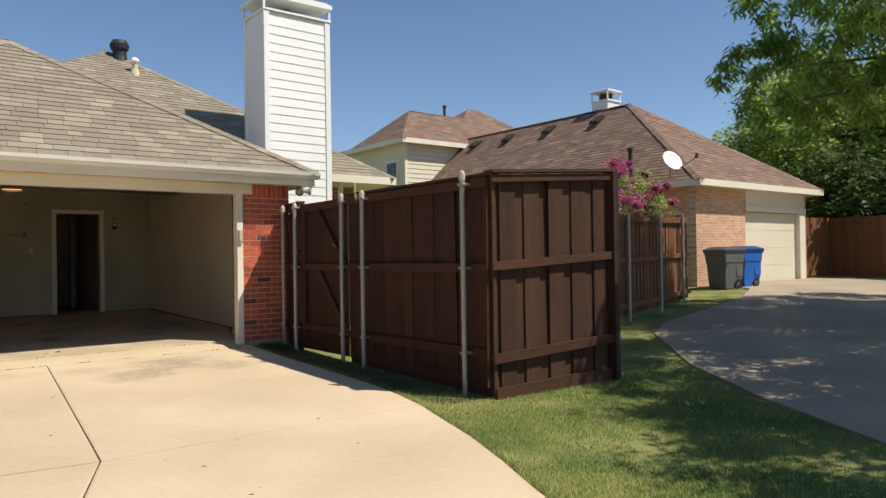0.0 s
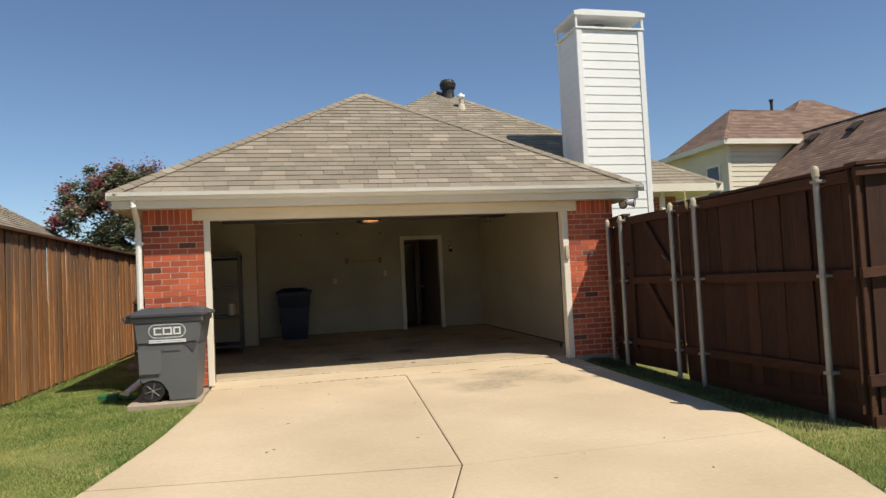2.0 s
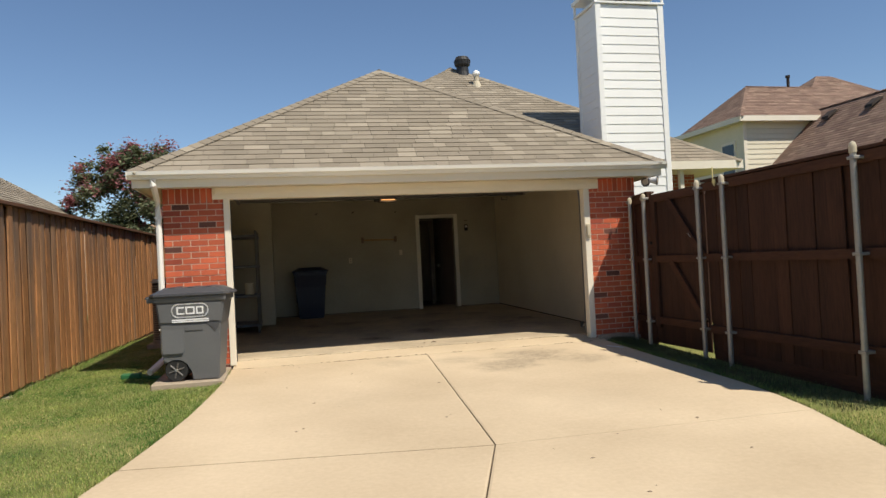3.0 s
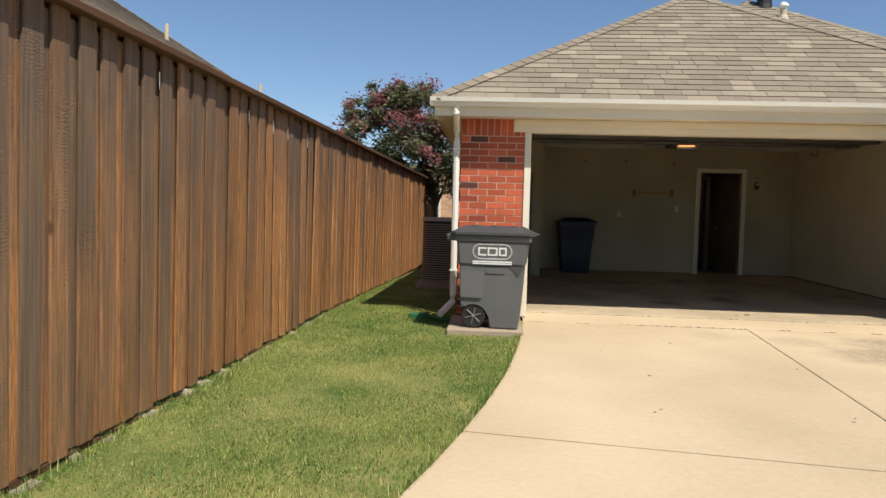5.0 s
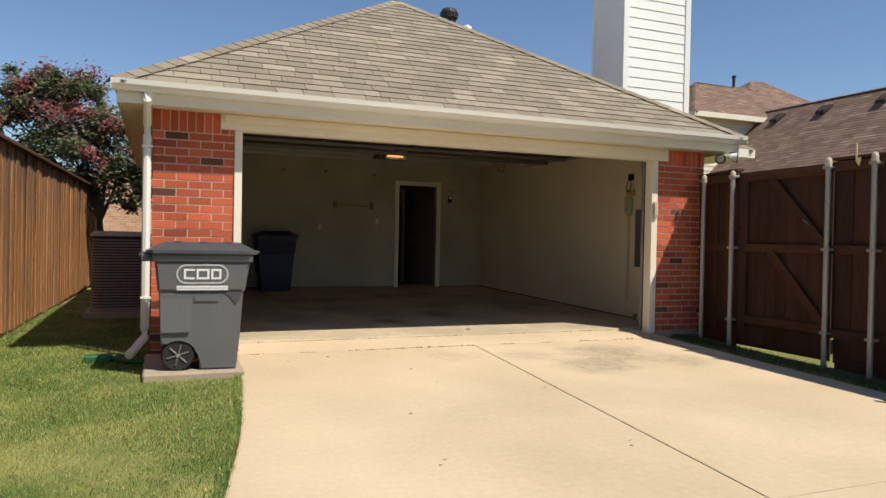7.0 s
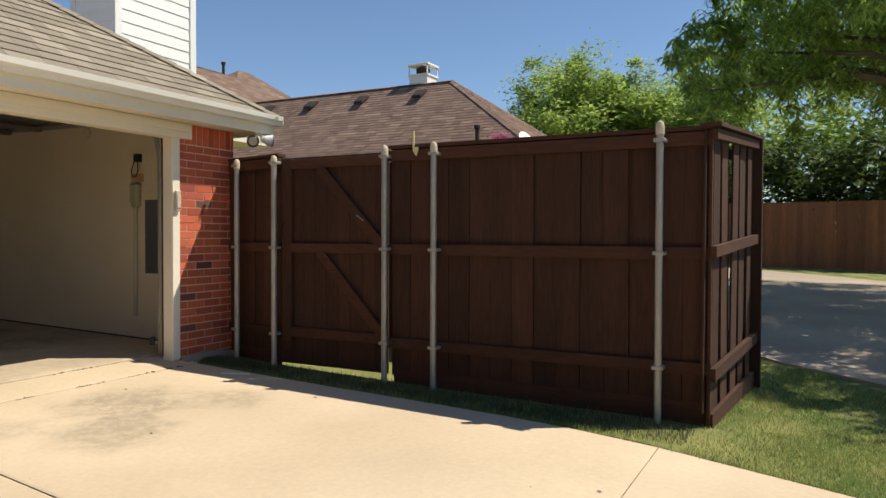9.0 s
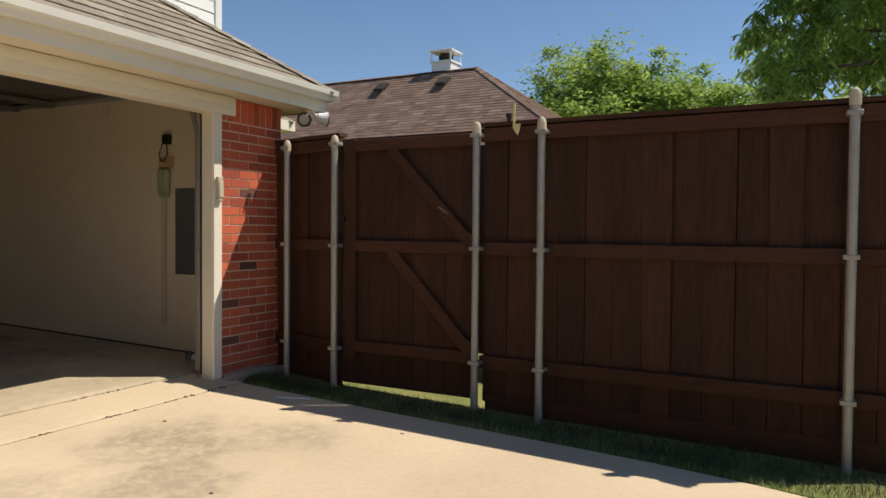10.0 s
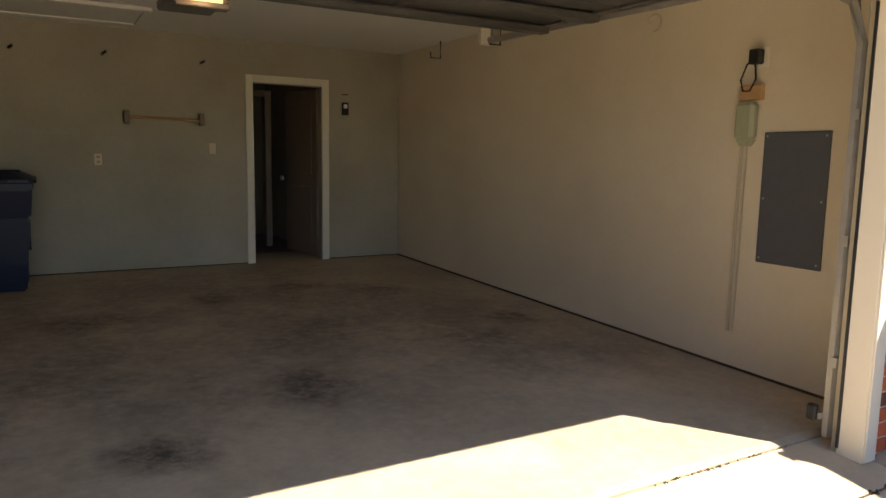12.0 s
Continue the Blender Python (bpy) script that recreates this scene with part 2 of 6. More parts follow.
DECK = mat("roof deck felt", (0.12, 0.10, 0.08), (0.17, 0.14, 0.11), 40, 0.95, 0.3)
DARKWOOD = mat("dark stained cedar", (0.030, 0.0124, 0.0063), (0.074, 0.030, 0.0148), 6, 0.82, 0.35, stretch=(9, 9, 0.9), rand="object", spread=0.18, big=0.4, dist=0.004)
RAILWOOD = mat("dark stained rail", (0.041, 0.0158, 0.0076), (0.084, 0.033, 0.0152), 6, 0.8, 0.35, stretch=(1.2, 1.2, 9), rand="object", spread=0.2, big=0.4, dist=0.004)
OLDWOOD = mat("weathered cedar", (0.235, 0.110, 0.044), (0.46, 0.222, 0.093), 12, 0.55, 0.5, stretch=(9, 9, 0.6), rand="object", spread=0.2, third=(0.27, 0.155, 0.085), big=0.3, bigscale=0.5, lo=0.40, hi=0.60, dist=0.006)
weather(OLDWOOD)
REDCEDAR = mat("red-brown cedar", (0.14, 0.056, 0.026), (0.25, 0.105, 0.048), 6, 0.65, 0.35, stretch=(9, 9, 0.9), rand="object", spread=0.2, big=0.4, dist=0.004)
CAPWOOD = mat("weathered cap board", (0.07, 0.032, 0.016), (0.13, 0.062, 0.032), 7, 0.7, 0.5, stretch=(9, 0.9, 9), rand="object", spread=0.2, dist=0.005)
STEEL = mat("galvanised steel", (0.32, 0.305, 0.275), (0.45, 0.43, 0.39), 18, 0.5, 0.08, metal=0.55)
DARKSTEEL = mat("dull door steel", (0.10, 0.095, 0.09), (0.16, 0.15, 0.14), 14, 0.5, 0.08, metal=0.4)
BLACK = mat("black paint", (0.012, 0.012, 0.012), (0.03, 0.03, 0.03), 20, 0.5, 0.05)
# Light reaching the east wall is put into a lighter paint than DRYWALL.
CREAM = mat("brightened cream wall", (0.66, 0.57, 0.425), (0.75, 0.66, 0.50), 22, 0.75, 0.12, big=0.8, bigscale=0.9, dist=0.004)
DRYWALL = mat("shaded garage wall", (0.35, 0.312, 0.232), (0.46, 0.41, 0.312), 22, 0.8, 0.12, big=0.8, bigscale=0.9, dist=0.004)
CEIL = mat("ceiling paint", (0.77, 0.74, 0.67), (0.82, 0.79, 0.72), 22, 0.9, 0.1, dist=0.004)
PLASTIC = mat("grey bin plastic", (0.105, 0.107, 0.11), (0.145, 0.147, 0.15), 60, 0.5, 0.12, big=0.7, dist=0.002)
LIDPL = mat("charcoal lid plastic", (0.05, 0.05, 0.055), (0.085, 0.085, 0.09), 60, 0.42, 0.12, dist=0.002)
NAVY = mat("navy bin plastic", (0.003, 0.006, 0.026), (0.005, 0.009, 0.036), 60, 0.45, 0.1, dist=0.002)
BLUE = mat("blue bin plastic", (0.010, 0.035, 0.16), (0.016, 0.05, 0.22), 60, 0.45, 0.1, dist=0.002)
PRINT = mat("white print", (0.72, 0.72, 0.72), (0.82, 0.82, 0.82), 40, 0.6, 0.0)
RUBBER = mat("black rubber", (0.012, 0.012, 0.012), (0.028, 0.028, 0.028), 40, 0.7, 0.1)
PANEL = mat("slate grey panel", (0.085, 0.088, 0.10), (0.11, 0.113, 0.125), 14, 0.55, 0.05)
SAGE = mat("sage plastic box", (0.33, 0.34, 0.22), (0.38, 0.39, 0.26), 14, 0.5, 0.03)
PINE = mat("bare pine", (0.42, 0.25, 0.11), (0.55, 0.35, 0.17), 8, 0.7, 0.2, stretch=(1, 9, 9))
BEIGE = mat("beige plastic", (0.50, 0.43, 0.31), (0.56, 0.49, 0.36), 14, 0.5, 0.03)
DOORWOOD = mat("dark brown door", (0.17, 0.125, 0.095), (0.23, 0.17, 0.13), 5, 0.5, 0.1, stretch=(8, 8, 0.8))
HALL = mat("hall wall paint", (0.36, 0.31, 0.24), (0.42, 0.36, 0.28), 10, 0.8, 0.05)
LAMPGLOW = mat("warm bulb diffuser", (1.0, 0.46, 0.18), (1.0, 0.58, 0.27), 12, 0.5, 0.0, emit=0.6)
GLASSY = mat("lamp glass", (0.55, 0.48, 0.38), (0.62, 0.55, 0.44), 6, 0.12, 0.0)
LEAF = mat("tree leaves", (0.17, 0.30, 0.055), (0.40, 0.53, 0.13), 1.2, 0.38, 0.0, rand="island", spread=0.45)
LEAF4 = mat("dark hedge leaves", (0.05, 0.085, 0.02), (0.11, 0.155, 0.04), 1.2, 0.6, 0.0, rand="island", spread=0.45)
LEAF2 = mat("far tree leaves", (0.22, 0.32, 0.06), (0.42, 0.52, 0.13), 0.8, 0.6, 0.0, rand="island", spread=0.4)
LEAF3 = mat("myrtle leaves", (0.12, 0.15, 0.075), (0.25, 0.26, 0.15), 2.5, 0.55, 0.0, rand="island", spread=0.45)
BLOOM = mat("crimson blossom", (0.32, 0.11, 0.12), (0.46, 0.20, 0.20), 9, 0.7, 0.0, rand="island", spread=0.35)
PINK = mat("pink blossom", (0.36, 0.06, 0.16), (0.52, 0.15, 0.28), 9, 0.7, 0.0, rand="island", spread=0.35)
for m in (LEAF2, LEAF3, LEAF4, BLOOM, PINK):
    leafy(m)
leafy(LEAF, 0.55)
leafy(GRASS, 0.3)
BARK = mat("bark", (0.10, 0.075, 0.05), (0.19, 0.15, 0.11), 9, 0.9, 0.7, stretch=(4, 4, 0.8), dist=0.02)
ACMETAL = mat("condenser grille", (0.23, 0.195, 0.155), (0.29, 0.25, 0.20), 20, 0.6, 0.1)
HOSE = mat("green hose", (0.02, 0.10, 0.035), (0.03, 0.14, 0.05), 12, 0.5, 0.0)
SIDING2 = mat("pale yellow siding", (0.64, 0.585, 0.45), (0.72, 0.665, 0.53), 9, 0.65, 0.05)
NBTRIM = mat("neighbour trim", (0.69, 0.635, 0.52), (0.77, 0.715, 0.60), 9, 0.6, 0.05)
TAGYEL = mat("yellow tag", (0.66, 0.58, 0.26), (0.74, 0.66, 0.34), 9, 0.6, 0.0)
VENTBROWN = mat("dark brown vent metal", (0.03, 0.022, 0.018), (0.05, 0.038, 0.03), 20, 0.8, 0.05)
PANE = mat("window pane", (0.05, 0.06, 0.07), (0.07, 0.08, 0.09), 2, 0.08, 0.0)


def brickwork(name, a, b, mortar, axis):
    """Far brick wall: courses with recessed joints in the material. axis: the wall's normal."""
    m = mat(name, a, b, 20, 0.9, 0.2)
    n, ln = m.node_tree.nodes, m.node_tree.links
    bsdf = n["Principled BSDF"]
    geo = n.new("ShaderNodeNewGeometry")
    sep = n.new("ShaderNodeSeparateXYZ")
    com = n.new("ShaderNodeCombineXYZ")
    ln.new(geo.outputs["Position"], sep.inputs[0])
    ln.new(sep.outputs["X" if axis == "y" else "Y"], com.inputs[0])
    ln.new(sep.outputs["Z"], com.inputs[1])
    br = n.new("ShaderNodeTexBrick")
    br.inputs["Scale"].default_value = 1.0
    br.inputs["Brick Width"].default_value, br.inputs["Row Height"].default_value = 0.21, 0.075
    br.inputs["Mortar Size"].default_value, br.inputs["Bias"].default_value = 0.008, -0.1
    br.inputs["Color1"].default_value, br.inputs["Color2"].default_value = (*a, 1), (*b, 1)
    br.inputs["Mortar"].default_value = (*mortar, 1)
    ln.new(com.outputs[0], br.inputs["Vector"])
    ln.new(br.outputs["Color"], bsdf.inputs["Base Color"])
    bp = n.new("ShaderNodeBump")
    bp.inputs["Strength"].default_value, bp.inputs["Distance"].default_value = 0.6, 0.006
    bp.invert = True
    ln.new(br.outputs["Fac"], bp.inputs["Height"])
    ln.new(bp.outputs[0], bsdf.inputs["Normal"])
    return m


NB_Y = brickwork("salmon brick front", (0.52, 0.26, 0.15), (0.66, 0.40, 0.25), (0.58, 0.49, 0.38), "y")
NB_X = brickwork("salmon brick side", (0.52, 0.26, 0.15), (0.66, 0.40, 0.25), (0.58, 0.49, 0.38), "x")
RED_X = brickwork("red brick side", (0.36, 0.07, 0.035), (0.46, 0.11, 0.055), (0.46, 0.38, 0.30), "x")
RED_Y = brickwork("red brick rear", (0.30, 0.075, 0.045), (0.40, 0.11, 0.065), (0.40, 0.33, 0.26), "y")

# ---- mesh helpers ----


def part(name, bm, material, parent=None, label="", smooth=False):
    me = bpy.data.meshes.new(name)
    bm.normal_update()
    bm.to_mesh(me)
    bm.free()
    me.materials.append(material)
    if smooth:
        me.polygons.foreach_set("use_smooth", [True] * len(me.polygons))
    ob = new(name, me)
    if parent:
        ob.parent = parent
        ob.matrix_parent_inverse = parent.matrix_world.inverted()
    if label:
        ob["label"] = label
    return ob


def raw(name, verts, faces, material, parent=None):
    me = bpy.data.meshes.new(name)
    me.from_pydata(verts, [], faces)
    me.materials.append(material)
    ob = new(name, me)
    if parent:
        ob.parent = parent
    return ob


def empty(name, label, category, group="", kind=""):
    return tagged(new(name), label, category, group, kind)


def box(bm, x0, x1, y0, y1, z0, z1, bevel=0.0, m=None):
    v = [bm.verts.new(p) for p in ((x0, y0, z0), (x1, y0, z0), (x1, y1, z0), (x0, y1, z0), (x0, y0, z1), (x1, y0, z1), (x1, y1, z1), (x0, y1, z1))]
    f = [bm.faces.new([v[i] for i in q]) for q in ((3, 2, 1, 0), (4, 5, 6, 7), (0, 1, 5, 4), (1, 2, 6, 5), (2, 3, 7, 6), (3, 0, 4, 7))]
    if bevel:
        e = list({e for q in f for e in q.edges})
        r = bmesh.ops.bevel(bm, geom=e, offset=bevel, segments=1, affect="EDGES")
        v = list({w for q in r["faces"] for w in q.verts})
    if m:
        bmesh.ops.transform(bm, matrix=m, verts=v)
    return bm


def B(x0, x1, y0, y1, z0, z1, bevel=0.0, m=None):
    return box(bmesh.new(), x0, x1, y0, y1, z0, z1, bevel, m)


def prism(poly, along, a, b):
    """A polygon of (u, w) pairs run along axis 'x', 'y' or 'z' from a to b."""
    bm = bmesh.new()

    def at(p, s):
        return {"x": (s, p[0], p[1]), "y": (p[0], s, p[1]), "z": (p[0], p[1], s)}[along]

    lo, hi = [bm.verts.new(at(p, a)) for p in poly], [bm.verts.new(at(p, b)) for p in poly]
    bm.faces.new(lo)
    bm.faces.new(hi)
    for i in range(len(poly)):
        j = (i + 1) % len(poly)
        bm.faces.new((lo[i], lo[j], hi[j], hi[i]))
    bmesh.ops.recalc_face_normals(bm, faces=bm.faces)
    return bm


def lathe(bm, profile, centre, seg=16, axis="z"):
    """A turned shape from (radius, height) pairs."""
    rings = []
    for r, h in profile:
        ring = []
        for k in range(seg):
            a = 2 * math.pi * k / seg
            p = (r * math.cos(a), r * math.sin(a), h)
            p = {"z": p, "y": (p[0], p[2], p[1]), "x": (p[2], p[0], p[1])}[axis]
            ring.append(bm.verts.new(Vector(centre) + Vector(p)))
        rings.append(ring)
    for a, b in zip(rings, rings[1:]):
        for k in range(seg):
            bm.faces.new((a[k], a[(k + 1) % seg], b[(k + 1) % seg], b[k]))
    bm.faces.new(rings[0])
    bm.faces.new(rings[-1])
    bmesh.ops.recalc_face_normals(bm, faces=bm.faces)
    return bm


def tube(bm, pts, radii, seg=8):
    """A round bar along points."""
    pts = [Vector(p) for p in pts]
    if not isinstance(radii, (list, tuple)):
        radii = [radii] * len(pts)
    rings = []
    for i, p in enumerate(pts):
        d = (pts[min(i + 1, len(pts) - 1)] - pts[max(i - 1, 0)]).normalized()
        s = d.cross(Vector((0, 0, 1)) if abs(d.z) < 0.9 else Vector((1, 0, 0))).normalized()
        u = s.cross(d)
        rings.append([bm.verts.new(p + radii[i] * (s * math.cos(2 * math.pi * k / seg) + u * math.sin(2 * math.pi * k / seg))) for k in range(seg)])
    for a, b in zip(rings, rings[1:]):
        for k in range(seg):
            bm.faces.new((a[k], a[(k + 1) % seg], b[(k + 1) % seg], b[k]))
    bm.faces.new(rings[0])
    bm.faces.new(rings[-1])
    return bm


def T(pts, radii, seg=8):
    return tube(bmesh.new(), pts, radii, seg)


def lerp_line(line, s):
    """The point at s (0 to 1 along the list) of a polyline."""
    k = s * (len(line) - 1)
    i = min(int(k), len(line) - 2)
    return Vector(line[i]).lerp(Vector(line[i + 1]), k - i)


def terrain(x, y):
    """Height of the ground: it falls towards the alley and rises towards the neighbour's house."""
    z = max(-0.05 + 0.023 * min(y + 0.2, 0), -0.34)
    return z + min(0.32, 0.026 * max(0.0, x - 3.5)) - 0.012


# ---- ground, drives, alley ----
xs = [-900, -300, -120, -60, -40, -30, -24, -20] + [-16 + 0.8 * i for i in range(58)] + [32, 36, 40, 50, 60, 90, 200, 400, 900]
ys = [-900, -300, -100, -50, -30, -24, -20, -18] + [-16 + 0.8 * i for i in range(43)] + [20, 24, 30, 40, 60, 100, 300, 900]
gv = [(x, y, terrain(x, y) + (0.012 * noise.noise((x * 0.9, y * 0.9, 0)) if abs(x) < 40 and abs(y) < 30 else 0)) for y in ys for x in xs]
gf = [(j * len(xs) + i, j * len(xs) + i + 1, (j + 1) * len(xs) + i + 1, (j + 1) * len(xs) + i) for j in range(len(ys) - 1) for i in range(len(xs) - 1)]
tagged(raw("ground", gv, gf, LAWN), "mown green lawn and soil reaching the horizon", "ground", kind="structure")

LEFT_EDGE = [(-5.6, -12.4), (-5.3, -11.2), (-4.6, -9.4), (-4.0, -7.6), (-3.5, -6.1), (-3.2, -5.1), (-2.98, -4.2), (-2.82, -3.4), (-2.69, -2.6), (-2.58, -1.6), (-2.52, -0.9), (-2.50, -0.2)]
RIGHT_EDGE = [(-0.3, -12.4), (0.1, -11.2), (0.75, -9.2), (1.1, -8.0), (1.44, -6.95), (1.72, -6.3), (1.95, -5.7), (2.16, -5.0), (2.33, -4.45), (2.44, -3.7), (2.48, -2.9), (2.50, -2.2), (2.53, -1.4), (2.57, -0.7), (2.60, -0.2)]


def edge_x(line, y):
    for (xa, ya), (xb, yb) in zip(line, line[1:]):
        if ya <= y <= yb:
            return xa + (xb - xa) * (y - ya) / (yb - ya)
    return line[0][0] if y < line[0][1] else line[-1][0]


def slab(name, xl, xr, y0, y1, parent, material, n=8, lift=0.022, d0=0.0, d1=0.0):
    """One poured panel between two edge curves, with sides and rounded arrises."""
    bm = bmesh.new()
    rows = []
    for j in range(n + 1):
        y = y0 + (y1 - y0) * j / n
        d = d0 + (d1 - d0) * j / n
        a, b = xl(y + d), xr(y)
        row = []
        for i in range(7):
            s = (0, 0.006, 0.25, 0.5, 0.75, 0.994, 1)[i]
            x = a + (b - a) * s
            drop = 0.004 if i in (0, 6) or j in (0, n) else 0
            yy = y + d * (1 - s)
            row.append(bm.verts.new((x, yy, terrain(x, yy) + lift - drop)))
        rows.append([bm.verts.new((a, y + d, terrain(a, y + d) - 0.08))] + row + [bm.verts.new((b, y, terrain(b, y) - 0.08))])
    for p, q in zip(rows, rows[1:]):
        for i in range(8):
            bm.faces.new((p[i], p[i + 1], q[i + 1], q[i]))
    bm.faces.new(rows[0][::-1])
    bm.faces.new(rows[-1])
    return part(name, bm, material, parent)


driveway = empty("driveway", "sunlit tan concrete driveway with dark control joints", "driveway", kind="structure")
LE, RE = (lambda y: edge_x(LEFT_EDGE, y)), (lambda y: edge_x(RIGHT_EDGE, y))
MID = lambda y: 0.02 + (y + 0.2) * 0.4 / 4.4 if y > -4.6 else -0.38 + (y + 4.6) * 0.36
for a, b in ((-4.605, -0.205), (-9.0, -4.62), (-12.4, -9.015)):
    slab("slab", LE, lambda y: MID(y) - 0.006, a, b, driveway, CONCRETE, d0=0.38 if b > -1 else 0.0, d1=0.38 if -5 < b < -4 else 0.0)
    slab("slab", lambda y: MID(y) + 0.006, RE, a, -4.611 if -5 < b < -4 else b, driveway, CONCRETE)
bm = bmesh.new()
for a, b in ((-4.62, -4.605), (-9.015, -9.0), (-0.205, -0.185)):
    if -5 < a < -4:
        js = [bm.verts.new((x, y + o, terrain(x, y) + 0.014)) for o in (-0.012, 0.028) for x, y in ((-2.96, -4.24), (-0.38, -4.62))]
        bm.faces.new((js[0], js[1], js[3], js[2]))
        js = [bm.verts.new((x, y, terrain(x, y) + 0.014)) for y in (a - 0.01, b + 0.01) for x in (-0.38, 2.3)]
        bm.faces.new((js[0], js[1], js[3], js[2]))
        continue
    vs = [bm.verts.new((x, y, terrain(x, y) + 0.014)) for y in (a - 0.01, b + 0.01) for x in (-4.4 if a < -8 else -2.9 if a < -1 else -2.45, 0.9 if a < -8 else 2.3)]
    bm.faces.new((vs[0], vs[1], vs[3], vs[2]))
prev = None
for k in range(60):
    y = -0.2 - k * 0.2
    q = [bm.verts.new((MID(y) + s, y, terrain(MID(y), y) + 0.014)) for s in (-0.02, 0.02)]
    if prev:
        bm.faces.new((*prev, q[1], q[0]))
    prev = q
part("joint_filler", bm, DIRT_AND_SHADE, driveway)
part("apron", prism([(-0.188, -0.14), (0.235, -0.14), (0.235, 0.0), (0.228, 0.006), (-0.17, -0.038), (-0.188, -0.044)], "x", -2.48, 2.62), CONCRETE, driveway)

# Dark soil strip paints the shadow line where the lawn edge is cut.
bm = bmesh.new()
prev = None
for k in range(60):
    y = -9.0 + 0.1 * k
    w = 0.03 + 0.015 * noise.noise((y * 4, 0, 0))
    q = [bm.verts.new((RE(y) + o, y, terrain(RE(y), y) + h)) for o, h in ((0.001, 0.004), (w, 0.014))]
    if prev:
        bm.faces.new((*prev, q[1], q[0]))
    prev = q
part("edge_trench", bm, DIRT_AND_SHADE, driveway, "soil strip coloured dark for the shadow line between concrete and lawn")

alley = empty("alley", "pale concrete alley running behind the houses", "road", kind="structure")
bm = bmesh.new()
for i in range(60):
    x0, x1 = -60 + 2.5 * i, -60 + 2.5 * (i + 1) - 0.012
    vs = [bm.verts.new((x, y, terrain(x, y) + z)) for x, y, z in ((x0, -16.2, 0.02), (x1, -16.2, 0.02), (x1, -12.41, 0.02), (x0, -12.41, 0.02))]
    bm.faces.new(vs)
part("paving", bm, ALLEY, alley)

neighbour_drive = empty("neighbour_driveway", "grey concrete driveway dappled by tree shade", "driveway", kind="structure")
L2 = [(2.6, -12.4), (3.3, -10.0), (4.0, -7.95), (4.8, -6.5), (5.75, -5.15), (7.5, -3.45), (8.7, -2.8), (11.2, -2.2), (13.4, -1.6), (15.4, -0.7), (16.6, 0.9)]
R2 = [(13.5, -12.4), (14.2, -10.5), (15.2, -9.0), (16.2, -8.0), (17.5, -7.0), (18.8, -6.0), (19.8, -5.0), (20.9, -3.5), (21.6, -2.0), (22.0, -0.6), (22.2, 0.9)]
bm = bmesh.new()
prev = None
for k in range(61):
    a, b = lerp_line([(*p, 0) for p in L2], k / 60), lerp_line([(*p, 0) for p in R2], k / 60)
    row = []
    for i in range(13):
        p = a.lerp(b, i / 12)
        row.append(bm.verts.new((p.x, p.y, terrain(p.x, p.y) + 0.025)))
    row = [bm.verts.new((a.x, a.y, terrain(a.x, a.y) - 0.06))] + row
    if prev:
        for i in range(13):
            bm.faces.new((prev[i], prev[i + 1], row[i + 1], row[i]))
    prev = row
part("paving", bm, OLDCONC, neighbour_drive)


def blades(name, spots, height, label):
    """Short grass as single bent blades."""
    v, f = [], []
    for x, y in spots:
        z, h, a = terrain(x, y), height * random.uniform(0.5, 1.2), random.uniform(0, 6.283)
        w, lean = 0.0016 + 0.0016 * random.random(), random.uniform(0.2, 1.1) * h
        dx, dy = math.cos(a), math.sin(a)
        i = len(v)
        v += [(x - dy * w, y + dx * w, z - 0.005), (x + dy * w, y - dx * w, z - 0.005), (x + dx * lean, y + dy * lean, z + h)]
        f.append((i, i + 1, i + 2))
    return tagged(raw(name, v, f, GRASS), label, "grass", kind="stuff")


def scatter(n, x0, x1, y0, y1, ok, dense=1.0):
    out = []
    while len(out) < n:
        x, y = random.uniform(x0, x1), random.uniform(y0, y1)
        if ok(x, y) and noise.noise((x * 1.3, y * 1.3, 3)) * 0.9 + 0.75 > random.random():
            out.append((x, y))
    return out


blades("left_lawn", scatter(210000, -5.0, -2.45, -8.6, 7.5, lambda x, y: x < LE(y) - 0.0 and not (x > -3.26 and y > -1.1) and y < 0.5 + 7 * random.random() ** 2), 0.022, "short green lawn strip beside the fence")
blades("right_lawn", scatter(130000, 0.6, 9.0, -9.5, -0.1, lambda x, y: x > RE(y) and (y < -4.75 or (x < 3.06 and random.random() < 0.05)) and not (y > -10 and x > 3.0 and x > 2.6 + (y + 12.4) * 0.36 and y < -5.6)
       and not (x > 7.6 and y < -3)), 0.028, "green lawn beside the driveway and dark fence")
edge = []
for k in range(9000):
    y = random.uniform(-9, -0.3)
    right = random.random() < 0.5
    edge.append(((RE(y) + abs(random.gauss(-0.01, 0.035))) if right else (LE(y) - abs(random.gauss(-0.01, 0.035))), y))
blades("edge_grass", edge, 0.055, "dry ragged grass along the driveway edges")

weeds = []
for k in range(11000):
    weeds.append((2.72 + abs(random.gauss(0, 0.14)), -0.10 - abs(random.gauss(0, 0.35))) if k % 3 == 0 else (random.uniform(2.45, 3.0), random.uniform(-4.75, -0.1)))
blades("weeds", [(min(x, 3.0), y) for x, y in weeds if x > RE(y)], 0.055, "ragged weeds along the fence foot, painted dark for shade")
bpy.data.objects["weeds"].data.materials[0] = WEEDS
fringe = []
for k in range(4200):
    y = random.uniform(-9, 5)
    fringe.append((-4.915 + abs(random.gauss(0, 0.05)) + (y + 5) * 0.03, y))
blades("fence_fringe", fringe, 0.07, "longer grass along the cedar fence foot")

# ---- roof helper ----


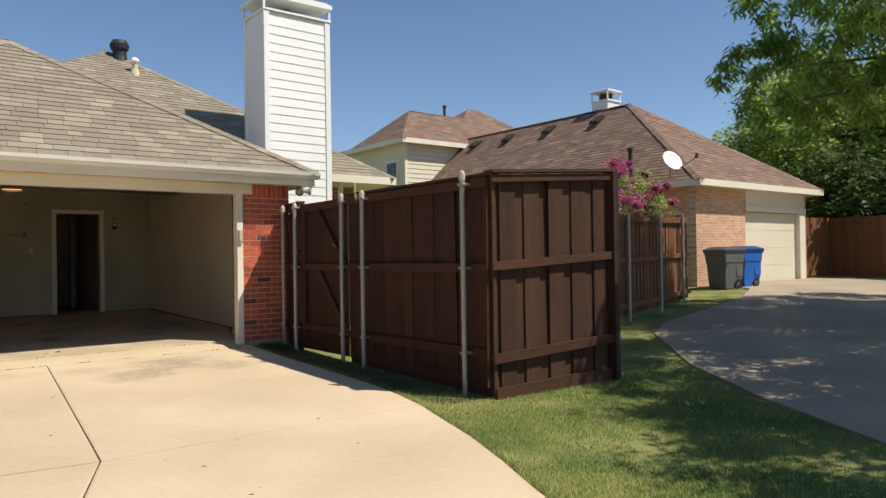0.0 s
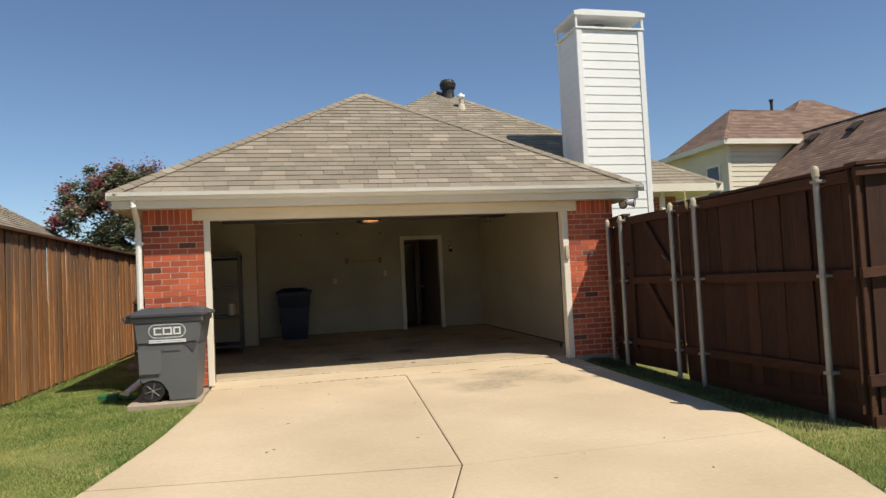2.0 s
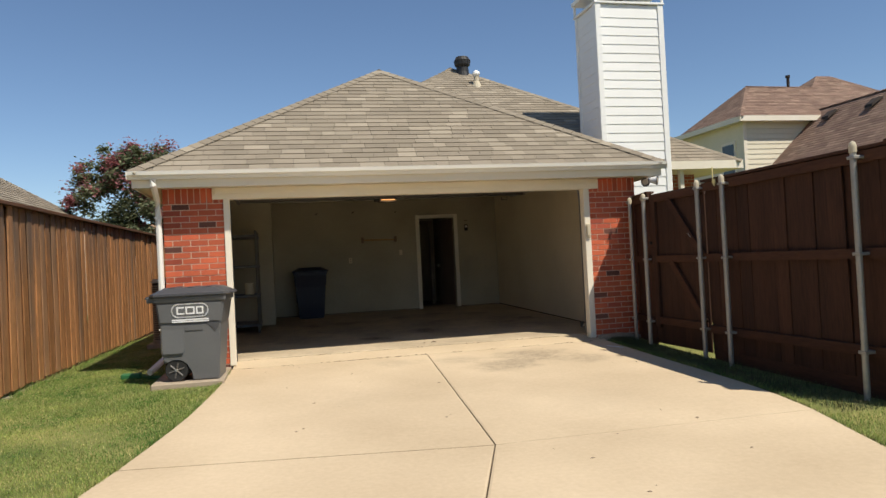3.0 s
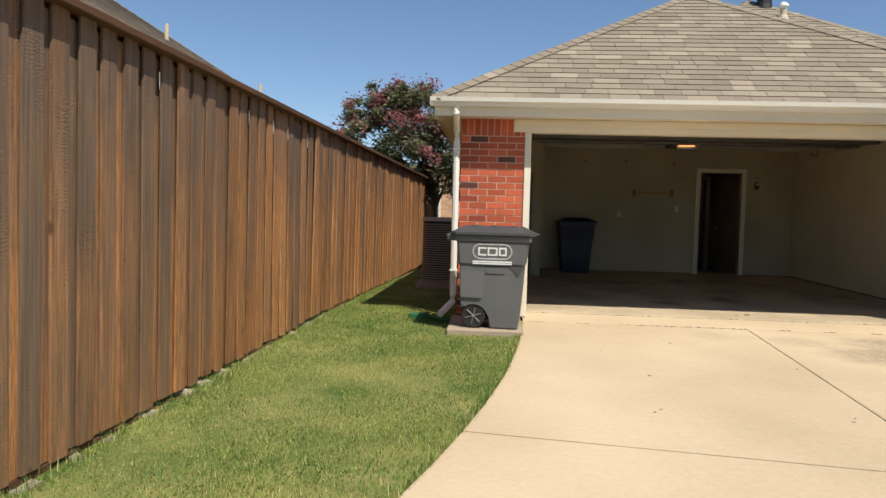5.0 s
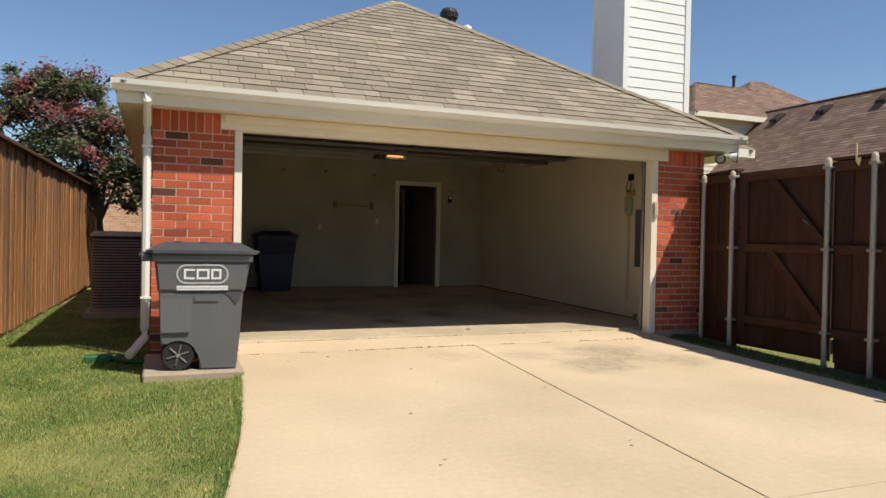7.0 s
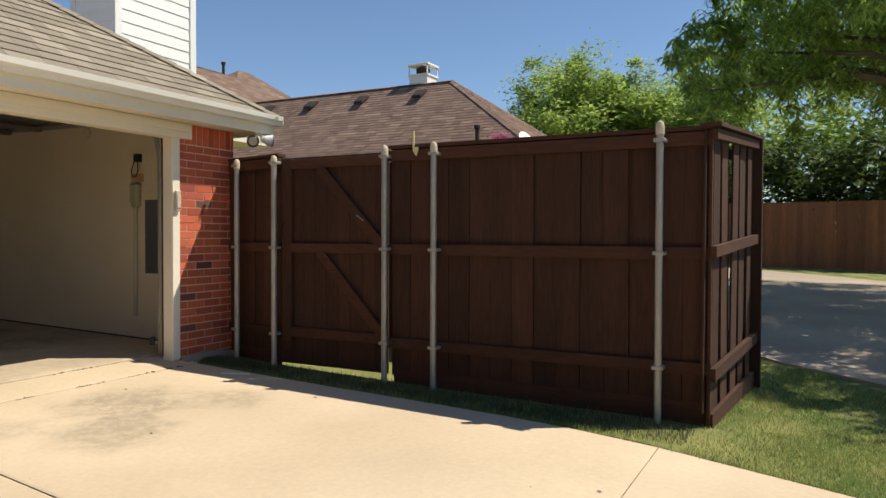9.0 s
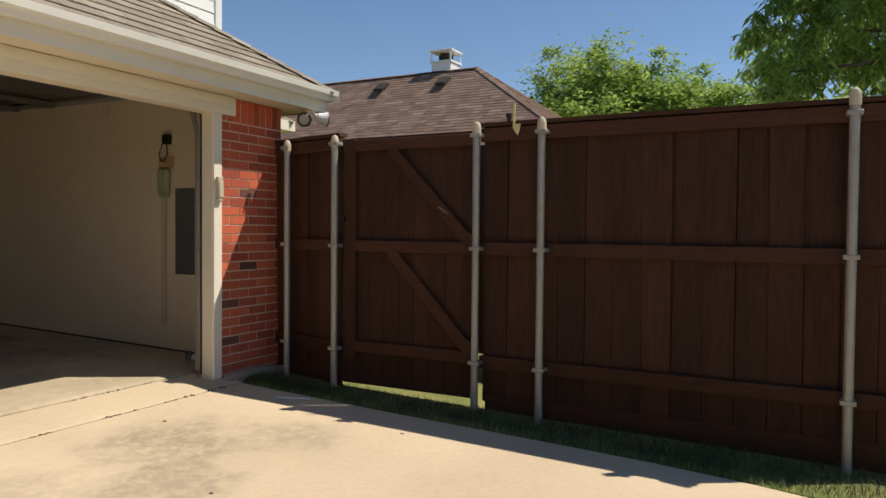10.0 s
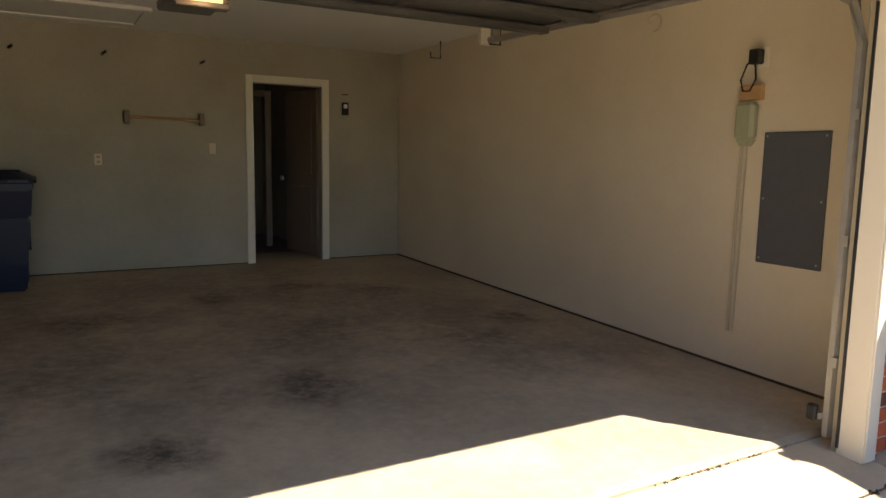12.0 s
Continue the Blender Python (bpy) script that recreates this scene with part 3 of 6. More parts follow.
def roof_field(corners, deck_name, parent, course=0.145, tab=0.30, pieces=0, field=None, thick=0.0045, seed=1):
    """Shingle courses over a planar roof face: corners eave-left, eave-right, top-right, top-left. The first pieces are objects."""
    rnd = random.Random(seed)
    a, b, c, d = [Vector(p) for p in corners]
    u = (b - a).normalized()
    nrm = (b - a).cross(d - a).normalized()
    v = nrm.cross(u)
    up = (d - a).dot(v)
    bm = bmesh.new()
    lo = [bm.verts.new(p - nrm * 0.02) for p in (a, b, c, d)]
    dn = [bm.verts.new(p - nrm * 0.05) for p in (a, b, c, d)]
    bm.faces.new(lo)
    bm.faces.new(dn[::-1])
    for i in range(4):
        bm.faces.new((lo[i], dn[i], dn[(i + 1) % 4], lo[(i + 1) % 4]))
    bmesh.ops.remove_doubles(bm, verts=bm.verts, dist=1e-4)
    face = part(deck_name, bm, DECK, parent)
    me = bpy.data.meshes.new("shingle")
    w, l = tab, course * 1.25
    me.from_pydata([(0, 0, -0.012), (w, 0, -0.012), (w, l, -0.02), (0, l, -0.02), (0, 0, thick), (w, 0, thick), (w, l, -0.008), (0, l, -0.008)], [],
                   [(4, 5, 6, 7), (0, 1, 5, 4), (1, 2, 6, 5), (3, 0, 4, 7), (0, 3, 2, 1)])
    me.materials.append(SHINGLE)
    rot = Matrix((u, v, nrm)).transposed().to_4x4()
    verts, faces, made = [], [], 0
    k = 0
    while k * course < up - 0.03:
        h = k * course
        s = h / up
        left, right = (a + (d - a) * s).dot(u) - a.dot(u), (b + (c - b) * s).dot(u) - a.dot(u)
        st = min(h + l, up) / up
        ltop, rtop = (a + (d - a) * st).dot(u) - a.dot(u), (b + (c - b) * st).dot(u) - a.dot(u)
        x = left - rnd.random() * tab * 0.6
        while x < right - 0.02:
            wd = tab * rnd.choice((0.6, 0.85, 1.0, 1.0, 1.1))
            x0, x1 = max(x, left), min(x + wd, right) - 0.005
            if x1 - x0 > 0.03:
                lift = rnd.random() * 0.002
                if made < pieces and x0 > ltop and x1 < rtop:
                    ob = new("shingle", me)
                    ob.parent = face
                    ob.matrix_basis = Matrix.Translation(a + u * x0 + v * h + nrm * lift) @ rot @ Matrix.Diagonal(((x1 - x0) / w, 1, 1, 1))
                    made += 1
                else:
                    i = len(verts)
                    tip = min(h + l, up)
                    verts += [a + u * x0 + v * h + nrm * (thick + lift), a + u * x1 + v * h + nrm * (thick + lift), a + u * max(min(x1, rtop), ltop) + v * tip - nrm * 0.008, a + u * min(max(x0, ltop), rtop) + v * tip - nrm * 0.008,
                              a + u * x0 + v * h - nrm * 0.012, a + u * x1 + v * h - nrm * 0.012]
                    faces += [(i, i + 1, i + 2, i + 3), (i + 4, i + 5, i + 1, i)]
            x += wd
        k += 1
    if verts:
        tagged(raw("shingle_field", verts, faces, field or SHINGLES, parent), "overlapping asphalt shingle courses", kind="stuff")
    return face


def ridge_caps(a, b, parent, material, step=0.16, width=0.13):
    """Bent cap shingles lapped along a hip or ridge."""
    a, b = Vector(a), Vector(b)
    d = (b - a).normalized()
    s = d.cross(Vector((0, 0, 1))).normalized()
    n = s.cross(d)
    verts, faces = [], []
    for k in range(int((b - a).length / step)):
        p = a + d * (k * step)
        i = len(verts)
        for q, h in ((p, 0.010), (p + d * step * 1.2, 0.002)):
            verts += [q - s * width + n * (h - 0.058), q + n * h, q + s * width + n * (h - 0.058)]
        verts += [p - s * width + n * -0.064, p + n * -0.004, p + s * width + n * -0.064]
        faces += [(i, i + 1, i + 4, i + 3), (i + 1, i + 2, i + 5, i + 4), (i + 6, i + 7, i + 1, i), (i + 7, i + 8, i + 2, i + 1)]
    tagged(raw("ridge_cap", verts, faces, material, parent), kind="stuff")


# ---- our house: garage shell ----
house = empty("house", "single-storey red brick house with attached open garage and grey shingle roof", "house", kind="structure")
BX0, BX1, GX = -3.25, 3.27, 3.07
wall_l = part("wall_west", B(BX0, -GX, 0.07, 6.33, -0.12, 2.40), RED_X, house)
wall_r = part("wall_east", B(GX, BX1, 0.07, 6.33, -0.12, 2.40), RED_X, house)
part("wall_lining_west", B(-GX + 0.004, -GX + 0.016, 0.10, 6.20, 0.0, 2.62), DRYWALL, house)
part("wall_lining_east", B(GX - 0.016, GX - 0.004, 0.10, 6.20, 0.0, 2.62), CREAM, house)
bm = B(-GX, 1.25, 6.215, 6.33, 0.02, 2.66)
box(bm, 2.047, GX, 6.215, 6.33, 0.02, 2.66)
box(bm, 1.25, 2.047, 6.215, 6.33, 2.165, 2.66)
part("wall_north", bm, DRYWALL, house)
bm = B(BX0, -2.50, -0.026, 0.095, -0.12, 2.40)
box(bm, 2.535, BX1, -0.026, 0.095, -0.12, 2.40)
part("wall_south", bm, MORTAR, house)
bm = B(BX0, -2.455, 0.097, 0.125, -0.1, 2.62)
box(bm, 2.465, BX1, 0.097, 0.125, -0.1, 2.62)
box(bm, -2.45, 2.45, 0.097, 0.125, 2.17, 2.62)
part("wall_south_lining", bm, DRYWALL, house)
part("ceiling", B(-GX, GX, 0.126, 6.215, 2.62, 2.68), CEIL, house)
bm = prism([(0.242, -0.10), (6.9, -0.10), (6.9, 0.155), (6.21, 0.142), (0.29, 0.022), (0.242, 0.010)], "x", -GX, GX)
garage_floor = part("floor", bm, SLAB, house, "grey garage slab with dark oil stains and painted inner shade")
foot = part("footing", prism([(2.56, -0.14), (3.2, -0.14), (3.2, -0.01), (2.9, 0.03), (2.60, 0.015), (2.56, -0.02)], "y", -0.13, -0.028), OLDCONC, house, "rough concrete footing under the brick pier")
# opening trim: jambs, header, brick mould
jamb_l = part("trim", B(-2.515, -2.44, -0.035, 0.096, -0.02, 2.165, 0.006), TRIM, house)
jamb_r = part("trim", B(2.455, 2.545, -0.035, 0.096, -0.02, 2.165, 0.006), TRIM, house)
part("trim", B(-2.65, 2.69, -0.06, 0.096, 2.125, 2.275, 0.006), TRIM, house)
part("trim", B(-2.615, 2.65, -0.075, -0.061, 2.19, 2.272, 0.004), TRIM, house)
part("trim", B(-2.515, -2.442, -0.047, -0.036, -0.01, 2.124, 0.003), TRIM, house)
part("trim", B(2.457, 2.545, -0.047, -0.036, -0.01, 2.124, 0.003), TRIM, house)
part("weather_strip", B(2.447, 2.459, 0.082, 0.095, 0.02, 2.12), BLACK, house, "black rubber weather strip")
part("weather_strip", B(-2.444, -2.432, 0.082, 0.095, 0.02, 2.12), BLACK, house)
# soffit, fascia, gutter
EX, EY, EZ = 3.56, -0.34, 2.47
bm = B(-EX + 0.02, EX - 0.02, EY + 0.03, 0.10, 2.276, 2.292)
box(bm, -EX + 0.02, BX0 - 0.001, 0.10, 6.6, 2.276, 2.292)
box(bm, BX1 + 0.001, EX - 0.02, 0.10, 6.6, 2.276, 2.292)
part("soffit", bm, TRIM, house)
bm = B(-EX + 0.01, EX - 0.01, EY + 0.012, EY + 0.032, 2.262, 2.445)
box(bm, -EX + 0.01, -EX + 0.03, EY + 0.033, 6.6, 2.262, 2.445)
box(bm, EX - 0.03, EX - 0.01, EY + 0.033, 6.6, 2.262, 2.445)
part("fascia", bm, TRIM, house)
gut = [(EY + 0.01, 2.36), (EY - 0.045, 2.36), (EY - 0.06, 2.39), (EY - 0.085, 2.41), (EY - 0.095, 2.455), (EY - 0.083, 2.455), (EY - 0.075, 2.415), (EY - 0.05, 2.395), (EY - 0.04, 2.372), (EY + 0.01, 2.372)]
part("gutter", prism(gut, "x", -EX - 0.03, EX + 0.03), GUTTER, house, "white seamless metal gutter")
bm = B(-EX - 0.033, -EX - 0.03, EY - 0.095, EY + 0.01, 2.36, 2.455)
box(bm, EX + 0.03, EX + 0.033, EY - 0.095, EY + 0.01, 2.36, 2.455)
part("gutter_end", bm, GUTTER, house)
for x in (-2.4, -1.2, 0, 1.2, 2.4):
    part("gutter_strap", B(x, x + 0.02, EY - 0.09, EY + 0.01, 2.452, 2.458), GUTTER, house)
# roof over the garage
roof = empty("roof", "weathered grey-brown asphalt shingle hip roof", "roof", kind="structure")
AP = Vector((0.0, 2.76, 4.60))
RE2 = Vector((0.0, 6.0, 4.60))
roof_field([(-EX - 0.03, EY - 0.03, EZ - 0.01), (EX + 0.03, EY - 0.03, EZ - 0.01), AP, AP], "roof_south", roof, pieces=300, seed=3)
roof_field([(-EX - 0.03, 7.5, EZ - 0.01), (-EX - 0.03, EY - 0.03, EZ - 0.01), AP, (0, 7.5, 4.6)], "roof_west", roof, seed=4)
roof_field([(EX + 0.03, EY - 0.03, EZ - 0.01), (EX + 0.03, 7.0, EZ - 0.01), (0, 7.0, 4.6), AP], "roof_east", roof, seed=5)
ridge_caps((-EX - 0.03, EY - 0.03, EZ), AP, roof, SHINGLES)
ridge_caps((EX + 0.03, EY - 0.03, EZ), AP, roof, SHINGLES)
ridge_caps(AP, (0, 6.2, 4.6), roof, SHINGLES)
# main house behind
MX0, MX1, MY, MZ = -2.4, 7.62, 3.42, 2.98
MA, MB = Vector((2.62, 8.0, 6.12)), Vector((2.62, 16.0, 6.12))
roof_field([(MX0, MY, MZ), (MX1, MY, MZ), MA, MA], "main_roof_south", roof, seed=6)
roof_field([(MX1, MY, MZ), (MX1, 16, MZ), MB, MA], "main_roof_east", roof, tab=0.5, seed=7)
roof_field([(MX0, 16, MZ), (MX0, MY + 3.2, MZ), MA, MB], "main_roof_west", roof, tab=0.5, seed=8)
ridge_caps((MX1, MY, MZ), MA, roof, SHINGLES)
ridge_caps(MA, MB, roof, SHINGLES)
part("fascia", B(4.0, MX1, MY - 0.02, MY + 0.0, MZ - 0.17, MZ - 0.005), TRIM, house)
part("fascia", B(MX1 - 0.02, MX1, MY, 16, MZ - 0.17, MZ - 0.005), TRIM, house)
part("soffit", B(3.6, MX1 - 0.02, MY, 5.0, MZ - 0.17, MZ - 0.155), TRIM, house)
part("wall_rear", B(BX1 + 0.002, 7.1, 4.4, 4.6, -0.1, MZ - 0.17), RED_Y, house)
part("wall_rear_east", B(6.9, 7.1, 4.6, 15.8, -0.1, MZ - 0.17), RED_X, house)
part("wall_rear_west", B(MX0 + 0.4, MX0 + 0.6, 6.4, 15.8, -0.1, MZ - 0.17), RED_X, house)
part("wall_rear_far", B(MX0 + 0.6, 6.9, 15.6, 15.8, -0.1, MZ - 0.17), RED_Y, house)
part("patio_post", B(6.25, 6.34, MY + 0.15, MY + 0.24, -0.1, MZ - 0.17, 0.005), TRIM, house)

# chimney chase
chimney = empty("chimney", "tall white lap-sided chimney chase with open metal cap", "chimney")
CX0, CX1, CY0, CY1, CZ = 4.47, 5.94, 3.38, 4.36, 6.14
part("chase", B(CX0 + 0.02, CX1 - 0.02, CY0 + 0.02, CY1 - 0.02, -0.1, CZ), WHITE, chimney)
z = 1.6
while z < CZ - 0.1:
    part("lap_board", prism([(CY0 + 0.019, z), (CY0 + 0.004, z), (CY0 + 0.015, z + 0.185), (CY0 + 0.019, z + 0.185)], "x", CX0 + 0.1, CX1 - 0.1), WHITE, chimney)
    part("lap_board", prism([(CX0 + 0.019, z), (CX0 + 0.004, z), (CX0 + 0.015, z + 0.185), (CX0 + 0.019, z + 0.185)], "y", CY0 + 0.1, CY1 - 0.1), WHITE, chimney)
    z += 0.178
for x in (CX0, CX1 - 0.10):
    part("corner_board", B(x - 0.01, x + 0.11, CY0 - 0.012, CY0 + 0.018, -0.1, CZ + 0.01, 0.004), WHITE, chimney)
for y in (CY0 + 0.02, CY1 - 0.10):
    part("corner_board", B(CX0 - 0.012, CX0 + 0.018, y, y + 0.10, -0.1, CZ + 0.01, 0.004), WHITE, chimney)
part("cap_pan", B(CX0 - 0.03, CX1 + 0.03, CY0 - 0.03, CY1 + 0.03, CZ + 0.012, CZ + 0.055, 0.006), WHITE, chimney)
for x in (CX0 - 0.02, CX1 - 0.02):
    for y in (CY0 - 0.02, CY1 - 0.02):
        part("cap_post", B(x, x + 0.04, y, y + 0.04, CZ + 0.056, CZ + 0.28), WHITE, chimney)
part("cap_lid", prism([(CX0 - 0.05, CZ + 0.281), (CX1 + 0.05, CZ + 0.281), (CX1 + 0.05, CZ + 0.365), (CX1 - 0.12, CZ + 0.40), (CX0 + 0.12, CZ + 0.40), (CX0 - 0.05, CZ + 0.365)], "y", CY0 - 0.05, CY1 + 0.05), WHITE, chimney)
bm = lathe(bmesh.new(), [(0.14, CZ + 0.061), (0.14, CZ + 0.22), (0.12, CZ + 0.24)], ((CX0 + CX1) / 2, (CY0 + CY1) / 2, 0))
part("flue", bm, DARKSTEEL, chimney, "dark round flue pipe")


def main_z(x, y):
    return MZ + (MA.z - MZ) * (y - MY) / (MA.y - MY)


turbine = empty("turbine_vent", "dark metal turbine roof vent on the ridge", "roof vent")
tx, ty = 2.86, 7.72
tz = main_z(tx, ty)
part("collar", lathe(bmesh.new(), [(0.20, tz - 0.18), (0.16, tz + 0.0), (0.15, tz + 0.12)], (tx, ty, 0)), BLACK, turbine)
part("dome", lathe(bmesh.new(), [(0.07, tz + 0.40), (0.15, tz + 0.38), (0.205, tz + 0.29), (0.195, tz + 0.18), (0.15, tz + 0.121)], (tx, ty, 0), 20), BLACK, turbine)
for k in range(16):
    a = k * math.pi / 8
    part("vane", T([(tx + r * math.cos(a + t), ty + r * math.sin(a + t), tz + h) for r, t, h in ((0.15, 0, 0.38), (0.207, 0.1, 0.28), (0.185, 0.25, 0.16))], 0.007, 4), VENTBROWN, turbine)
pipe = empty("vent_pipe", "pale plumbing vent pipe with flashing boot", "vent pipe")
px, py = 3.0, 7.0
pz = main_z(px, py)
part("pipe", lathe(bmesh.new(), [(0.07, pz - 0.1), (0.062, pz + 0.20)], (px, py, 0), 12), BEIGE, pipe)
part("cap", lathe(bmesh.new(), [(0.07, pz + 0.201), (0.10, pz + 0.25), (0.09, pz + 0.30), (0.04, pz + 0.34)], (px, py, 0), 12), WHITE, pipe)
part("boot", lathe(bmesh.new(), [(0.14, pz - 0.12), (0.08, pz + 0.06), (0.056, pz + 0.09)], (px, py, 0), 12), BEIGE, pipe)

# downspout on the west corner
down = empty("downspout", "white metal downspout with kicked-out foot", "downspout")
dx = -3.30
part("drop", T([(dx, EY - 0.02, 2.36), (dx, EY - 0.02, 2.30), (dx, -0.10, 2.12), (dx, -0.07, 2.0), (dx, -0.07, 0.22), (dx, -0.10, 0.14), (dx - 0.12, -0.42, 0.03)], 0.038, 8), GUTTER, down)
for z in (1.9, 0.5):
    part("strap", B(dx - 0.044, dx + 0.05, -0.113, -0.108, z, z + 0.022), GUTTER, down)
# hose lying at its foot
hose = empty("hose", "short green hose end with a flat connector in the grass", "hose")
part("pipe", T([(-3.30, -0.42, -0.03), (-3.42, -0.36, -0.035), (-3.52, -0.22, -0.035), (-3.58, -0.14, -0.03)], 0.02, 8), HOSE, hose)
part("connector", B(-3.80, -3.57, -0.19, -0.05, -0.065, 0.0, 0.012), HOSE, hose)

# ---- garage door, raised ----
gdoor = empty("garage_door", "raised steel sectional garage door seen from below", "garage door")
DZ = 2.33
for k in range(4):
    y0 = 0.62 + k * 0.54
    p = part("section", B(-2.45, 2.45, y0, y0 + 0.53, DZ + 0.03, DZ + 0.07, 0.004), DARKSTEEL, gdoor)
    for x in (-2.44, -1.24, -0.03, 1.17, 2.38):
        part("stile", B(x, x + 0.06, y0 + 0.01, y0 + 0.52, DZ + 0.012, DZ + 0.03), DARKSTEEL, p)
    if k % 2 == 0 or k == 3:
        part("strut", prism([(y0 + 0.22, DZ - 0.03), (y0 + 0.31, DZ - 0.03), (y0 + 0.31, DZ + 0.0), (y0 + 0.33, DZ + 0.011), (y0 + 0.20, DZ + 0.011), (y0 + 0.22, DZ + 0.0)], "x", -2.44, 2.44), DARKSTEEL, p)
for sx in (-1, 1):
    track = part("track", T([(sx * 2.505, 0.175, 0.04), (sx * 2.505, 0.175, 1.95), (sx * 2.505, 0.23, 2.15), (sx * 2.505, 0.45, 2.29), (sx * 2.505, 0.65, 2.33), (sx * 2.505, 3.35, 2.37)], 0.028, 6), STEEL, gdoor)
    part("hanger", B(sx * 2.505 - 0.015, sx * 2.505 + 0.015, 3.28, 3.32, 2.40, 2.62), STEEL, track)
    part("angle", B(sx * 2.53 - 0.03, sx * 2.53 + 0.03, 0.126, 0.140, 0.02, 2.1), STEEL, track)
    for z in (0.4, 1.0, 1.6):
        part("bracket", B(min(sx * 2.475, sx * 2.60), max(sx * 2.475, sx * 2.60), 0.141, 0.17, z, z + 0.05), STEEL, track)
opener = empty("door_opener", "ceiling-hung garage door opener with lit amber lens", "opener")
part("case", B(-0.13, 0.24, 2.95, 3.40, 2.40, 2.54, 0.015), DARKSTEEL, opener)
part("lens", prism([(2.86, 2.312), (2.928, 2.312), (2.928, 2.47), (2.84, 2.47)], "x", -0.06, 0.19), LAMPGLOW, opener, "glowing amber light lens")
part("base", B(-0.12, 0.24, 2.93, 3.42, 2.33, 2.399, 0.015), DARKSTEEL, opener)
part("lens_tray", B(-0.10, 0.23, 2.83, 2.929, 2.275, 2.311, 0.008), DARKSTEEL, opener)
for x in (-0.095, 0.195):
    part("lens_cheek", B(x, x + 0.03, 2.835, 2.929, 2.312, 2.48, 0.006), DARKSTEEL, opener)
part("rail", B(0.02, 0.07, 0.25, 2.94, 2.47, 2.52), DARKSTEEL, opener)
for x in (-0.12, 0.19):
    part("hanger", B(x, x + 0.025, 3.1, 3.13, 2.54, 2.62), DARKSTEEL, opener)
lamp = new("opener_bulb", bpy.data.lights.new("opener_bulb", "POINT"))
lamp.data.energy, lamp.data.color, lamp.data.shadow_soft_size = 2.4, (1.0, 0.60, 0.28), 0.06
lamp.location = (0.065, 2.70, 2.36)

# ---- garage interior ----
door = empty("door_1", "dark brown door standing ajar in a white casing", "door", kind="structure")
part("casing", B(1.165, 1.248, 6.19, 6.214, 0.14, 2.25, 0.004), TRIM, door)
part("casing", B(2.049, 2.135, 6.19, 6.214, 0.14, 2.25, 0.004), TRIM, door)
part("casing", B(1.249, 2.048, 6.19, 6.214, 2.168, 2.25, 0.004), TRIM, door)
LM = Matrix.Translation((2.03, 6.345, 0)) @ Matrix.Rotation(radians(-80), 4, "Z")
leaf = part("leaf", B(-0.77, 0.0, 0.0, 0.04, 0.17, 2.15, 0.004, LM), DOORWOOD, door)
for z0, z1 in ((0.3, 1.0), (1.15, 2.0)):
    part("leaf_panel", B(-0.66, -0.11, -0.008, -0.001, z0, z1, 0.004, LM), DOORWOOD, leaf)
part("knob", lathe(bmesh.new(), [(0.012, 0), (0.012, 0.03), (0.028, 0.045), (0.03, 0.06), (0.015, 0.075)], tuple(LM @ Vector((-0.70, -0.08, 1.08))), 12, "y"), STEEL, leaf)
hall = empty("hall", "dim hallway glimpsed through the garage door", "hallway", kind="structure")
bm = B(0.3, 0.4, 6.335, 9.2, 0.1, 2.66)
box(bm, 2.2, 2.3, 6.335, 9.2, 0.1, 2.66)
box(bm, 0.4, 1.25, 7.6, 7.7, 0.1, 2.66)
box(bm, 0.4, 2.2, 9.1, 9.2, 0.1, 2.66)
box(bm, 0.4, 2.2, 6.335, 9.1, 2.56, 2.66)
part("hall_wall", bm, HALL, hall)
part("hall_floor", B(0.4, 2.2, 6.91, 9.1, 0.10, 0.15), DOORWOOD, hall)
part("hall_casing", B(1.76, 1.84, 7.56, 7.72, 0.151, 2.2, 0.004), DOORWOOD, hall)
part("hall_casing", B(1.255, 1.759, 7.56, 7.72, 2.12, 2.2, 0.004), DOORWOOD, hall)

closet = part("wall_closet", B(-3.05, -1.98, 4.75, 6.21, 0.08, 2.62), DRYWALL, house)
part("baseboard", B(-1.97, 1.16, 6.20, 6.214, 0.142, 0.154), DIRT_AND_SHADE, house)
part("baseboard", B(2.14, 3.05, 6.20, 6.214, 0.142, 0.154), DIRT_AND_SHADE, house)
part("baseboard", prism([(0.14, 0.018), (6.2, 0.142), (6.2, 0.158), (0.14, 0.034)], "x", GX - 0.024, GX - 0.0165), DIRT_AND_SHADE, house)


def wall_rail():
    t = empty("wall_rail", "wooden wall rail between two brown brackets", "rail")
    part("bar", T([(-0.05, 6.15, 1.735), (0.66, 6.15, 1.725)], 0.014, 8), PINE, t)
    for x in (-0.08, 0.66):
        part("bracket", B(x, x + 0.05, 6.13, 6.214, 1.67, 1.80, 0.006), DOORWOOD, t)


wall_rail()
ledge = part("paint_ledge", B(-1.0, 0.2, 6.206, 6.214, 1.55, 1.562), HALL)
tagged(ledge, "thin painted batten on the back wall", "batten")


def plate(name, x, z, material, label, w=0.07, h=0.115, slots=True):
    t = empty(name, label, "switch plate" if "switch" in name else "outlet")
    p = part("plate", B(x - w / 2, x + w / 2, 6.206, 6.214, z - h / 2, z + h / 2, 0.003), material, t)
    if slots:
        for dz in (-0.025, 0.025):
            part("socket", B(x - 0.015, x + 0.015, 6.203, 6.2055, z + dz - 0.012, z + dz + 0.012), HALL, p)
    else:
        part("toggle", B(x - 0.006, x + 0.006, 6.195, 6.2055, z - 0.012, z + 0.012), material, p)


